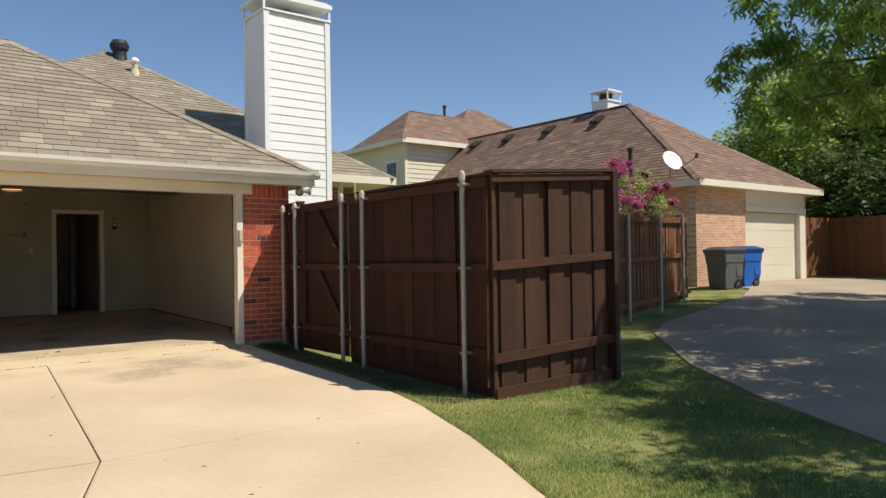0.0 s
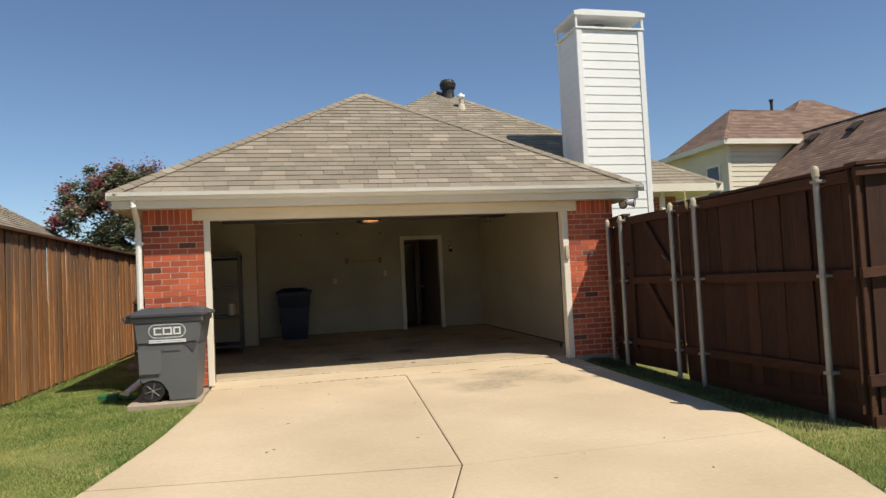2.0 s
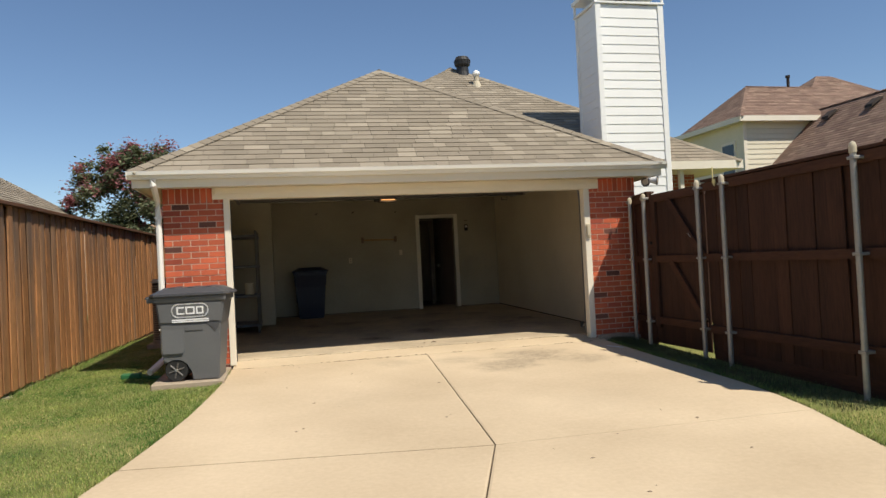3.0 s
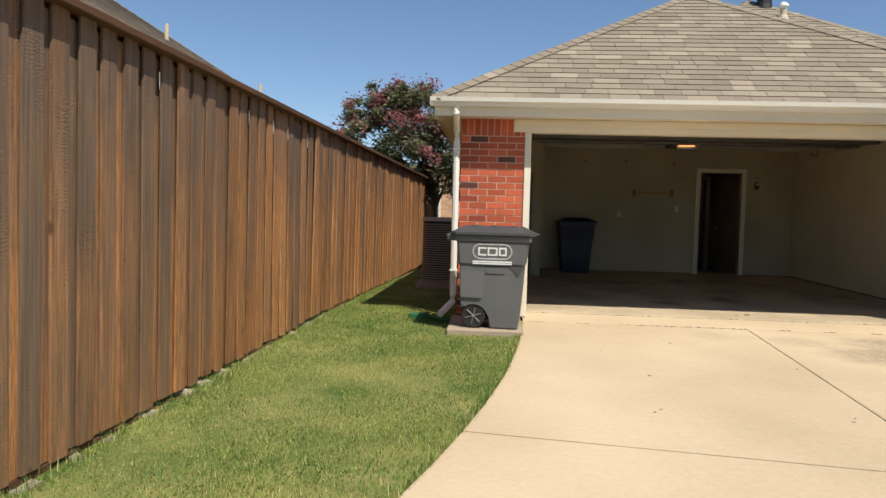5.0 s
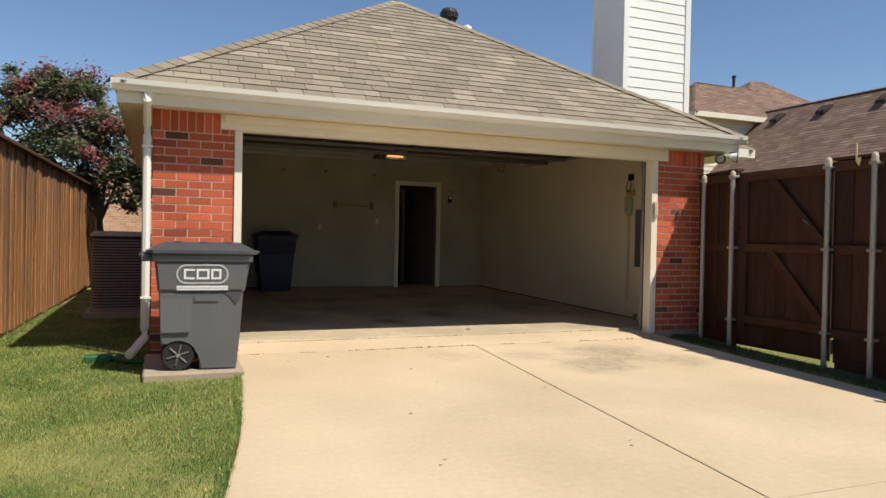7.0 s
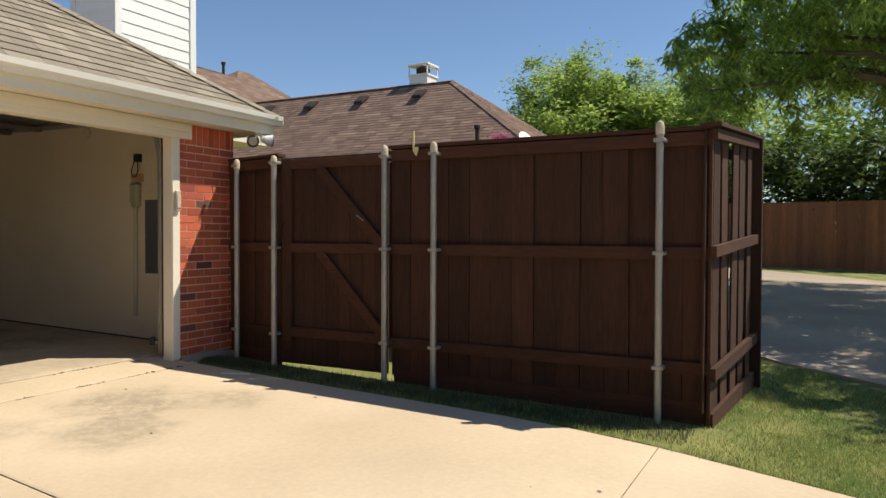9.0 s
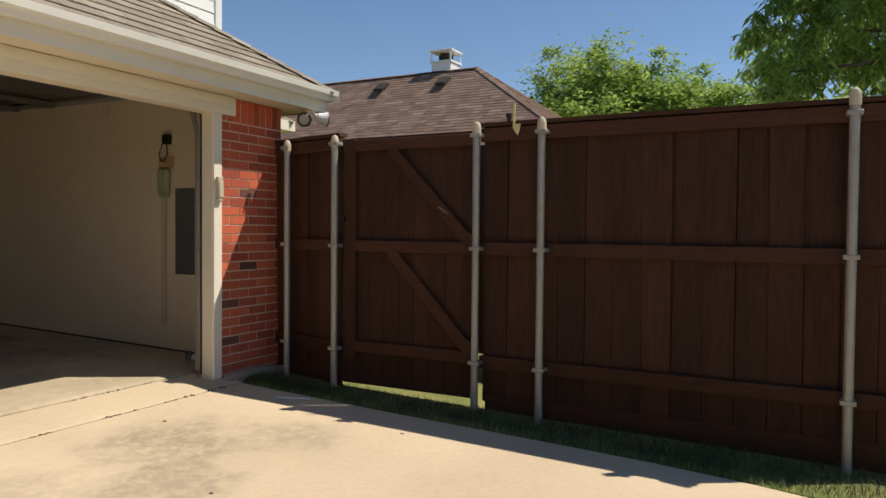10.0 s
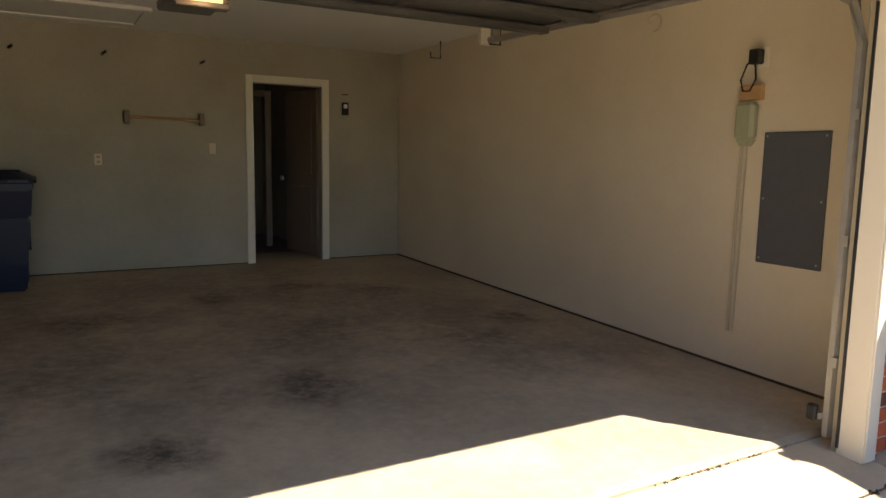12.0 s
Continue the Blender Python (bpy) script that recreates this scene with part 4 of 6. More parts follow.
plate("light_switch", 0.80, 1.43, CREAM, "cream toggle switch plate on the garage wall", slots=False)
plate("wall_outlet", -0.33, 1.30, CREAM, "cream wall outlet plate")
control = empty("opener_button", "wall control for the garage door with dark button", "wall control")
part("body", B(2.30, 2.38, 6.19, 6.214, 1.86, 2.0, 0.006), BLACK, control)
part("button", B(2.315, 2.365, 6.184, 6.189, 1.93, 1.98, 0.004), PRINT, control)
part("bell_wire", B(2.30, 2.38, 6.205, 6.214, 2.09, 2.10), BLACK, control)
for x, z in ((-1.05, 2.34), (-0.25, 2.35), (0.70, 2.33)):
    h = part("wall_hook", T([(x, 6.214, z), (x, 6.16, z), (x + 0.03, 6.14, z + 0.02)], 0.012, 6), BLACK)
    tagged(h, "small dark screw hook in the wall", "hook", "wall hooks")
hatch = empty("attic_hatch", "framed attic hatch panel in the garage ceiling", "hatch")
part("panel", B(-2.3, 0.0, 5.0, 5.75, 2.60, 2.619), CEIL, hatch)
for a in ((-2.36, 0.06, 4.93, 4.999), (-2.36, 0.06, 5.751, 5.82)):
    part("frame", B(*a, 2.585, 2.619, 0.004), CEIL, hatch)
for a in ((-2.36, -2.301, 5.0, 5.75), (0.001, 0.06, 5.0, 5.75)):
    part("frame", B(*a, 2.585, 2.619, 0.004), CEIL, hatch)

WX = GX - 0.017
panel = empty("breaker_panel", "slate grey breaker panel cover on the garage wall", "breaker panel")
part("cover", B(WX - 0.012, WX, 0.62, 1.05, 0.77, 1.575, 0.003), PANEL, panel)
for y in (0.645, 1.025):
    for z in (0.80, 1.17, 1.55):
        part("screw", lathe(bmesh.new(), [(0.007, -0.004), (0.005, 0.0)], (WX - 0.012, y, z), 8, "x"), STEEL, panel)
part("latch", B(WX - 0.02, WX - 0.0125, 0.815, 0.855, 1.14, 1.17, 0.003), PANEL, panel)
box_s = empty("sprinkler_box", "sage plastic control box with conduit to the floor", "control box")
part("case", B(WX - 0.075, WX, 1.10, 1.235, 1.53, 1.76, 0.02), SAGE, box_s)
part("chin", prism([(1.115, 1.529), (1.22, 1.529), (1.19, 1.49), (1.145, 1.49)], "x", WX - 0.06, WX), SAGE, box_s)
part("conduit", T([(WX - 0.022, 1.175, 1.50), (WX - 0.022, 1.185, 0.29)], 0.014, 8), BEIGE, box_s)
part("conduit", T([(WX - 0.022, 1.20, 1.50), (WX - 0.022, 1.215, 0.29)], 0.010, 8), BEIGE, box_s)
block = part("mounting_block", B(WX - 0.04, WX, 1.075, 1.235, 1.775, 1.865, 0.004), PINE)
tagged(block, "bare pine block screwed to the wall", "wood block")
adapter = empty("power_adapter", "black plug-in adapter with looping cord on a wall outlet", "adapter")
part("plate", B(WX - 0.006, WX, 1.06, 1.135, 1.97, 2.09, 0.003), TRIM, adapter)
part("brick", B(WX - 0.07, WX - 0.007, 1.09, 1.165, 1.99, 2.08, 0.008), BLACK, adapter)
part("cord", T([(WX - 0.04, 1.13, 1.99), (WX - 0.04, 1.12, 1.90), (WX - 0.05, 1.15, 1.83), (WX - 0.05, 1.20, 1.83), (WX - 0.045, 1.225, 1.90), (WX - 0.04, 1.19, 1.99), (WX - 0.04, 1.15, 2.03)], 0.006, 6), BLACK, adapter)
ring = part("cord_ring", T([(WX - 0.02, 2.0 + 0.06 * math.cos(a * 0.6), 2.37 + 0.06 * math.sin(a * 0.6)) for a in range(9)], 0.008, 6), BEIGE)
tagged(ring, "small pale ring hook high on the wall", "hook")
for y in (3.9, 5.05):
    hk = empty("storage_hook", "dark wire storage hook hanging below the ceiling", "hook", "ceiling hooks")
    part("wire", T([(2.98, y, 2.62), (2.98, y, 2.44), (2.86, y, 2.44), (2.86, y, 2.50)], 0.009, 6), BLACK, hk)
sensor = part("white_bracket", B(2.84, 2.97, 4.02, 4.07, 2.45, 2.62, 0.004), TRIM)
tagged(sensor, "white painted bracket hanging from the ceiling", "bracket")
eye_s = empty("safety_sensor", "small door safety sensor beside the track", "sensor")
part("case", B(2.43, 2.47, 0.20, 0.25, 0.12, 0.20, 0.008), BLACK, eye_s)
part("arm", B(2.45, 2.55, 0.188, 0.199, 0.13, 0.16), STEEL, eye_s)


def shelf_unit():
    t = empty("shelf_unit", "half-empty grey plastic storage shelf against the wall", "shelf")
    for x in (-2.80, -2.25):
        for y in (3.45, 4.35):
            part("post", T([(x, y, 0.085), (x, y, 1.9)], 0.022, 8), DARKSTEEL, t)
    for z in (0.2, 0.72, 1.24, 1.78):
        part("shelf", B(-2.83, -2.22, 3.42, 4.38, z, z + 0.045, 0.006), PANEL, t)


shelf_unit()
for y, h in ((3.6, 0.2), (3.85, 0.16)):
    j = part("paint_can", lathe(bmesh.new(), [(0.07, 0.765), (0.075, 0.77), (0.075, 0.765 + h), (0.05, 0.77 + h)], (-2.4, y, 0), 14), BEIGE)
    tagged(j, "pale container on the garage shelf", "can", "shelf cans")

# ---- wheeled bins ----


def side_w(z):
    """Half the width of the cart's body at height z."""
    return 0.25 + 0.075 * z


def cart_shell(profile, grow=0.0, bevel=0.016):
    """The cart's body from its side outline, leaning outwards towards the rim."""
    bm = bmesh.new()
    a, b = [bm.verts.new((x, -side_w(z) - grow, z)) for x, z in profile], [bm.verts.new((x, side_w(z) + grow, z)) for x, z in profile]
    fa, fb = bm.faces.new(a), bm.faces.new(b[::-1])
    for k in range(len(profile)):
        n = (k + 1) % len(profile)
        bm.faces.new((a[n], a[k], b[k], b[n]))
    bmesh.ops.bevel(bm, geom=list({e for f in (fa, fb) for e in f.edges}), offset=bevel, segments=2, affect="EDGES")
    bmesh.ops.recalc_face_normals(bm, faces=bm.faces)
    return bm


def cart(name, label, body_m, lid_m, m, logo=True):
    """A wheeled cart 0.62 long at its foot; its wheels are at -x, its side faces -y."""
    t = empty(name, label, "trash bin")
    arch = [(-0.185 + 0.165 * math.cos(math.pi * k / 10), 0.11 + 0.155 * math.sin(math.pi * k / 10)) for k in range(9)]
    lower = [(0.275, 0.0), (-0.015, 0.0)] + arch + [(-0.325, 0.30), (-0.335, 0.66), (0.325, 0.66), (0.30, 0.25)]
    bodyp = part("body", cart_shell(lower), body_m, t)
    part("upper_body", cart_shell([(-0.345, 0.655), (-0.37, 0.90), (0.375, 0.90), (0.335, 0.655)], 0.012, 0.02), body_m, bodyp)
    part("rim", cart_shell([(-0.39, 0.90), (-0.39, 0.962), (0.395, 0.962), (0.395, 0.90)], 0.02, 0.01), body_m, bodyp)
    part("axle_housing", B(-0.32, -0.03, -0.19, 0.19, 0.07, 0.30, 0.02), RUBBER, bodyp)
    for sy in (-1, 1):
        w = part("wheel", lathe(bmesh.new(), [(0.05, -0.026), (0.118, -0.03), (0.126, -0.016), (0.126, 0.016), (0.118, 0.03), (0.05, 0.026)], (-0.185, sy * 0.228, 0.126), 28, "y"), RUBBER, t)
        part("hub", lathe(bmesh.new(), [(0.014, -0.034), (0.024, -0.02), (0.024, 0.02), (0.014, 0.034)], (-0.185, sy * 0.228, 0.126), 12, "y"), STEEL, w)
        part("hub_disc", lathe(bmesh.new(), [(0.088, -0.027), (0.09, 0.027)], (-0.185, sy * 0.228, 0.126), 20, "y"), BLACK, w)
        for k in range(6):
            a = k * math.pi / 3 + 0.3
            part("spoke", T([(-0.185 + r * math.cos(a), sy * 0.257, 0.126 + r * math.sin(a)) for r in (0.022, 0.088)], 0.010, 6), DARKSTEEL, w)
        lo, hi = sy * (side_w(0.40) - 0.01), sy * (side_w(0.50) + 0.007)
        part("side_rib", prism([(-0.318, 0.32), (-0.10, 0.32), (-0.085, 0.35), (-0.085, 0.62), (-0.10, 0.654), (-0.325, 0.654)], "y", min(lo, hi), max(lo, hi)), body_m, bodyp)
        lo, hi = sy * 0.25, sy * (side_w(0.62) + 0.006)
        part("grip_notch", prism([(0.16, 0.653), (0.318, 0.653), (0.30, 0.60), (0.265, 0.555), (0.23, 0.60)], "y", min(lo, hi), max(lo, hi)), LIDPL, bodyp)
    part("moulded_plate", slanted(-0.06, 0.13, 0.575, 0.625, -0.009), body_m, bodyp)
    part("axle", T([(-0.185, -0.225, 0.126), (-0.185, 0.225, 0.126)], 0.012, 8), STEEL, t)
    lidp = part("lid", lathe_box(-0.43, 0.43, -0.36, 0.36, 0.963, 1.0, 1.06), lid_m, t)
    for x in (-0.2, 0.0, 0.2):
        part("lid_rib", B(x - 0.03, x + 0.03, -0.24, 0.24, 1.055, 1.066, 0.005), lid_m, lidp)
    part("lid_lip", B(0.40, 0.465, -0.16, 0.16, 0.968, 0.992, 0.008), lid_m, lidp)
    part("handle", T([(-0.39, -0.26, 0.94), (-0.475, -0.26, 0.955), (-0.475, 0.26, 0.955), (-0.39, 0.26, 0.94)], 0.019, 8), lid_m, t)
    for y in (-0.275, 0.245):
        part("handle_arm", B(-0.475, -0.375, y, y + 0.03, 0.90, 0.96, 0.006), body_m, t)
    if logo:
        mark = part("logo", oval_ring(0.0, 0.80, 0.205, 0.082, 0.016), PRINT, t, "white oval emblem")
        for x, w in ((-0.145, 0.085), (-0.047, 0.10), (0.067, 0.08)):
            part("emblem_bar", emblem(x, w), PRINT, mark)
        part("print_bar", slanted(-0.20, 0.20, 0.688, 0.704), PRINT, t)
        part("print_bar", slanted(-0.20, 0.20, 0.668, 0.683), PRINT, t)
    t.matrix_world = m
    return t


def side_y(z):
    """The side face of the cart's upper body, as it leans out."""
    return -side_w(z) - 0.015


def slanted(x0, x1, z0, z1, proud=0.0):
    return prism([(side_y(z0) - proud, z0), (side_y(z0) + 0.006, z0), (side_y(z1) + 0.006, z1), (side_y(z1) - proud, z1)], "x", x0, x1)


def oval_ring(cx, cz, rx, rz, t):
    bm = bmesh.new()
    out, inn = [], []
    for k in range(32):
        a = 2 * math.pi * k / 32
        sx = (rx - rz) * (1 if math.cos(a) > 0 else -1)
        for r, ring_v in ((rz, out), (rz - t, inn)):
            z = cz + r * math.sin(a)
            ring_v.append(bm.verts.new((cx + sx + r * math.cos(a), side_y(z) - 0.001, z)))
    for k in range(32):
        j = (k + 1) % 32
        bm.faces.new((out[k], out[j], inn[j], inn[k]))
    bmesh.ops.solidify(bm, geom=bm.faces[:], thickness=-0.003)
    return bm


def emblem(x, w):
    """An outlined block, one of three in the oval."""
    bm = bmesh.new()
    z0, z1, t = 0.757, 0.843, 0.017
    for p, q, r, s in ((x, x + w, z0, z0 + t), (x, x + w, z1 - t, z1), (x, x + t, z0 + t, z1 - t), (x + w - t, x + w, z0 + t, z1 - t)):
        if (p, q) == (x + w - t, x + w) and x < -0.1:
            continue
        v = [bm.verts.new((u, side_y(k) - o, k)) for o in (0.001, -0.004) for u, k in ((p, r), (q, r), (q, s), (p, s))]
        for f in ((0, 1, 2, 3), (7, 6, 5, 4), (0, 4, 5, 1), (1, 5, 6, 2), (2, 6, 7, 3), (3, 7, 4, 0)):
            bm.faces.new([v[k] for k in f])
    return bm


def lathe_box(x0, x1, y0, y1, z0, z1, z2):
    """A low lid with rolled rim and crowned top."""
    bm = bmesh.new()
    rings = []
    for z, k in ((z0, 0.0), (z0 + 0.008, -0.008), (z1 - 0.005, -0.006), (z1, 0.012), (z1 + 0.02, 0.05), (z2, 0.13)):
        c = 0.06
        a, b, p, q = x0 + k, x1 - k, y0 + k, y1 - k
        rings.append([bm.verts.new((x, y, z)) for x, y in ((a + c, p), (b - c, p), (b, p + c), (b, q - c), (b - c, q), (a + c, q), (a, q - c), (a, p + c))])
    for r, s in zip(rings, rings[1:]):
        for k in range(8):
            bm.faces.new((r[k], r[(k + 1) % 8], s[(k + 1) % 8], s[k]))
    bm.faces.new(rings[0][::-1])
    bm.faces.new(rings[-1])
    return bm


pad = part("bin_pad", B(-3.30, -2.51, -1.12, -0.04, -0.14, -0.022, 0.012), OLDCONC, None)
tagged(pad, "small concrete pad beside the garage corner", "concrete pad", kind="structure")
cart("wheeled_bin", "grey wheeled trash bin with white oval emblem on a concrete pad", PLASTIC, LIDPL, pose(-2.83, -0.76, -0.02, 0, 0, -4))
cart("wheeled_bin", "dark blue recycling bin against the garage back wall", NAVY, NAVY, pose(-1.25, 5.72, 0.133, 0, 0, -90), logo=False)
cart("wheeled_bin", "grey wheeled trash bin beside the neighbour's brick wall", PLASTIC, LIDPL, pose(15.3, -0.1, terrain(15.3, -0.1), 0, 0, 170), logo=False)
cart("wheeled_bin", "bright blue recycling bin beside the neighbour's garage", mat("bright blue plastic", (0.015, 0.10, 0.42), (0.02, 0.14, 0.52), 40, 0.5, 0.05), BLUE, pose(16.2, -0.1, terrain(16.2, -0.1), 0, 0, 170), logo=False)

# keypad and floodlights at the opening
keypad = empty("keypad", "beige garage keypad on the door jamb", "keypad")
part("case", B(2.47, 2.53, -0.080, -0.051, 1.42, 1.62, 0.008), BEIGE, keypad)
part("flap", B(2.475, 2.525, -0.088, -0.081, 1.45, 1.58, 0.004), BEIGE, keypad)
flood = empty("floodlight", "twin white floodlight under the eave corner", "floodlight")
part("plate", lathe(bmesh.new(), [(0.055, 2.255), (0.05, 2.275)], (3.38, -0.28, 0), 16), TRIM, flood)
for s, tgt in ((-1, (-0.75, -0.65, -0.12)), (1, (0.75, -0.6, -0.1))):
    d = Vector(tgt).normalized()
    h = part("head", lathe(bmesh.new(), [(0.018, -0.11), (0.040, -0.085), (0.052, -0.035), (0.064, 0.0), (0.060, 0.002)], (0, 0, 0), 18), WHITE, flood, smooth=False)
    h.matrix_world = Matrix.Translation((3.385 + s * 0.035, -0.33 - s * 0.10, 2.18)) @ d.to_track_quat("Z", "Y").to_matrix().to_4x4()
    g = part("lens", lathe(bmesh.new(), [(0.052, 0.003), (0.03, 0.012), (0.005, 0.015)], (0, 0, 0), 18), GLASSY, h)
    g.matrix_parent_inverse = Matrix()
    r = part("rim", lathe(bmesh.new(), [(0.062, 0.001), (0.066, -0.003), (0.066, 0.007), (0.06, 0.010), (0.055, 0.006)], (0, 0, 0), 18), DARKSTEEL, h)
    r.matrix_parent_inverse = Matrix()
    part("arm", T([(3.38, -0.28, 2.255), (3.38 + s * 0.015, -0.29 - s * 0.04, 2.22), (3.385 + s * 0.035, -0.31 - s * 0.08, 2.19)], 0.014, 8), WHITE, flood)

# ---- air conditioner ----
ac = empty("air_conditioner", "dark louvred outdoor air conditioner on a pad", "air conditioner")
ACX, ACY, ACR = -3.66, 3.83, 0.15


def ac_ring(grow):
    """The unit's rounded-square outline."""
    out = []
    for q, (sx, sy) in enumerate(((1, 1), (-1, 1), (-1, -1), (1, -1))):
        for k in range(5):
            a = math.pi / 2 * (q + k / 4)
            out.append((ACX + sx * (0.38 - ACR) + (ACR + grow) * math.cos(a), ACY + sy * (0.38 - ACR) + (ACR + grow) * math.sin(a)))
    return out


acb = part("cabinet", prism(ac_ring(-0.012), "z", 0.06, 1.06), BLACK, ac)
for k in range(24):
    z = 0.10 + k * 0.039
    part("louvre", prism(ac_ring(0.0), "z", z, z + 0.022), ACMETAL, acb)
part("base_pan", prism(ac_ring(0.01), "z", 0.02, 0.085), ACMETAL, ac)
bm = prism(ac_ring(0.012), "z", 1.061, 1.13)
bmesh.ops.bevel(bm, geom=[e for e in bm.edges if all(v.co.z > 1.1 for v in e.verts)], offset=0.035, segments=3, affect="EDGES")
part("top_cover", bm, BEIGE, ac, "beige metal top cover")
tagged(part("ac_pad", B(-4.12, -3.27, 3.38, 4.28, -0.12, 0.018, 0.01), OLDCONC), "concrete pad under the air conditioner", "concrete pad", kind="structure")

# ---- fences ----


def picket_mesh(name, h, w, t, dog=0.0):
    """One fence board standing on z = 0 with its face towards -y."""
    bm = bmesh.new()
    d = dog
    poly = [(-w / 2 + 0.002, 0), (w / 2 - 0.002, 0), (w / 2, 0.004), (w / 2, h - d), (w / 2 - d, h), (-w / 2 + d, h), (-w / 2, h - d), (-w / 2, 0.004)]
    lo, hi = [bm.verts.new((x, -t / 2, z)) for x, z in poly], [bm.verts.new((x, t / 2, z)) for x, z in poly]
    bm.faces.new(lo)
    bm.faces.new(hi[::-1])
    for i in range(8):
        j = (i + 1) % 8
        bm.faces.new((lo[j], lo[i], hi[i], hi[j]))
    me = bpy.data.meshes.new(name)
    bm.to_mesh(me)
    bm.free()
    return me


def run_pickets(parent, a, b, top, width, gap, material, seed, layer=0.0, under=0.04, wave=0.0, shift=0.0):
    """Boards from a to b; top: height of their tops as a function of the way along."""
    rnd = random.Random(seed)
    a, b = Vector(a), Vector(b)
    d = (b - a).normalized()
    ang = math.atan2(d.y, d.x)
    me = picket_mesh("picket", 1.0, width, 0.016)
    me.materials.append(material)
    n = max(1, round((b - a).length / (width + gap)))
    pitch = (b - a).length / n
    out = Vector((d.y, -d.x, 0))
    for k in range(n):
        s = (k + 0.5) * pitch + shift
        p = a + d * s + out * (layer + rnd.uniform(-0.003, 0.003))
        z0 = terrain(p.x, p.y) + under + rnd.uniform(-0.012, 0.012)
        z1 = top(s / (b - a).length) + rnd.uniform(-wave, wave)
        ob = new("picket", me)
        ob.parent = parent
        ob.matrix_basis = Matrix.Translation((p.x, p.y, z0)) @ Euler((rnd.gauss(0, 0.004), rnd.gauss(0, 0.004), ang + rnd.gauss(0, 0.006))).to_matrix().to_4x4() @ Matrix.Diagonal((rnd.uniform(0.96, 1.0), 1, z1 - z0, 1))


# weathered fence on the west side
west = empty("fence_west", "tall weathered brown cedar board-on-board privacy fence", "fence", kind="structure")
FA, FB = (-5.13, -11.2), (-4.46, 11.4)
WT = lambda s: 2.06 + 0.0 * s
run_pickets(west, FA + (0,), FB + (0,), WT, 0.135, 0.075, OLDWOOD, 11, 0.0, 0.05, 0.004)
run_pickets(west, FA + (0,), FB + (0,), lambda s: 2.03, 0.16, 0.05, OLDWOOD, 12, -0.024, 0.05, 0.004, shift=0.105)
k0, k1 = Vector((*FA, 0)), Vector((*FB, 0))
dirw = (k1 - k0).normalized()
wang = math.atan2(dirw.y, dirw.x)
for k in range(8):
    m = Matrix.Translation((*k0.lerp(k1, k / 8).to_2d(), 0)) @ Matrix.Rotation(wang, 4, "Z")
    ln = (k1 - k0).length / 8
    part("cap_board", B(0.002, ln - 0.002, -0.075, 0.075, 2.06, 2.105, 0.005, m), CAPWOOD, west)
    part("trim_board", B(0.002, ln - 0.002, 0.035, 0.06, 1.97, 2.064, 0.003, m), CAPWOOD, west)
    part("kick_board", B(0.002, ln - 0.002, 0.005, 0.03, terrain(-5, k0.lerp(k1, k / 8).y) - 0.1, terrain(-5, k0.lerp(k1, k / 8).y) + 0.05, 0, m), CAPWOOD, west)

def skewed(x0, x1, y0, y1, z0, z1, sk):
    """A board that drifts sideways by sk along its length."""
    return prism([(x0, y0), (x1, y0), (x1 + sk, y1), (x0 + sk, y1)], "z", z0, z1)


# dark fence on the east side: rails and steel posts face the drive
east = empty("fence_east", "dark stained cedar privacy fence on galvanised steel posts", "fence", kind="structure")
FX = 3.0
ET = lambda s: 1.955
run_pickets(east, (FX + 0.055, -4.815, 0), (FX + 0.055, -2.135, 0), ET, 0.190, 0.002, DARKWOOD, 21, 0.0, 0.06)
run_pickets(east, (FX + 0.055, -0.86, 0), (FX + 0.24, -0.040, 0), ET, 0.142, 0.0, DARKWOOD, 22, 0.0, -0.05)
run_pickets(east, (FX + 0.075, -4.815, 0), (FX + 0.075, -2.19, 0), ET, 0.190, 0.002, DARKWOOD, 23, 0.0, 0.06, shift=0.05)
for y0, y1, sk in ((-4.83, -2.13, 0.0), (-0.88, -0.040, 0.19)):
    for z0, z1 in ((1.85, 1.945), (1.03, 1.12), (0.20, 0.29)):
        part("rail", skewed(FX, FX + 0.04, y0, y1, z0, z1, sk), RAILWOOD, east)
    part("top_cap", skewed(FX - 0.01, FX + 0.10, y0, y1, 1.956, 1.985, sk), RAILWOOD, east)
part("kick_board", skewed(FX + 0.03, FX + 0.05, -0.88, -0.04, -0.12, 0.06, 0.19), RAILWOOD, east)
part("kick_board", B(FX + 0.042, FX + 0.07, -4.815, -2.16, -0.2, 0.0, 0.003), RAILWOOD, east)
POSTS = [(3.045, -0.295, 1.87), (2.945, -0.866, 1.87), (2.95, -2.118, 1.90), (2.94, -2.615, 1.90), (2.93, -4.475, 1.94)]
for x, y, h in POSTS:
    z = terrain(x, y)
    p = part("post", T([(x, y, z - 0.05), (x, y, h)], 0.027, 12), STEEL, east, "galvanised steel post")
    part("cap", lathe(bmesh.new(), [(0.029, h - 0.01), (0.032, h - 0.005), (0.032, h + 0.045), (0.030, h + 0.06), (0.023, h + 0.078), (0.006, h + 0.09)], (x, y, 0), 14), BEIGE, p)
    for zz in (1.89, 1.075, 0.245):
        part("clamp", B(x - 0.031, FX + 0.004, y - 0.042, y + 0.042, zz - 0.014, zz + 0.014, 0.004), STEEL, p)
# return panel facing the alley, turned slightly outwards, then back towards the house
RM = Matrix.Translation((2.99, -4.80, 0)) @ Matrix.Rotation(radians(-6), 4, "Z")


def turned(bm):
    bmesh.ops.transform(bm, matrix=RM, verts=bm.verts)
    return bm


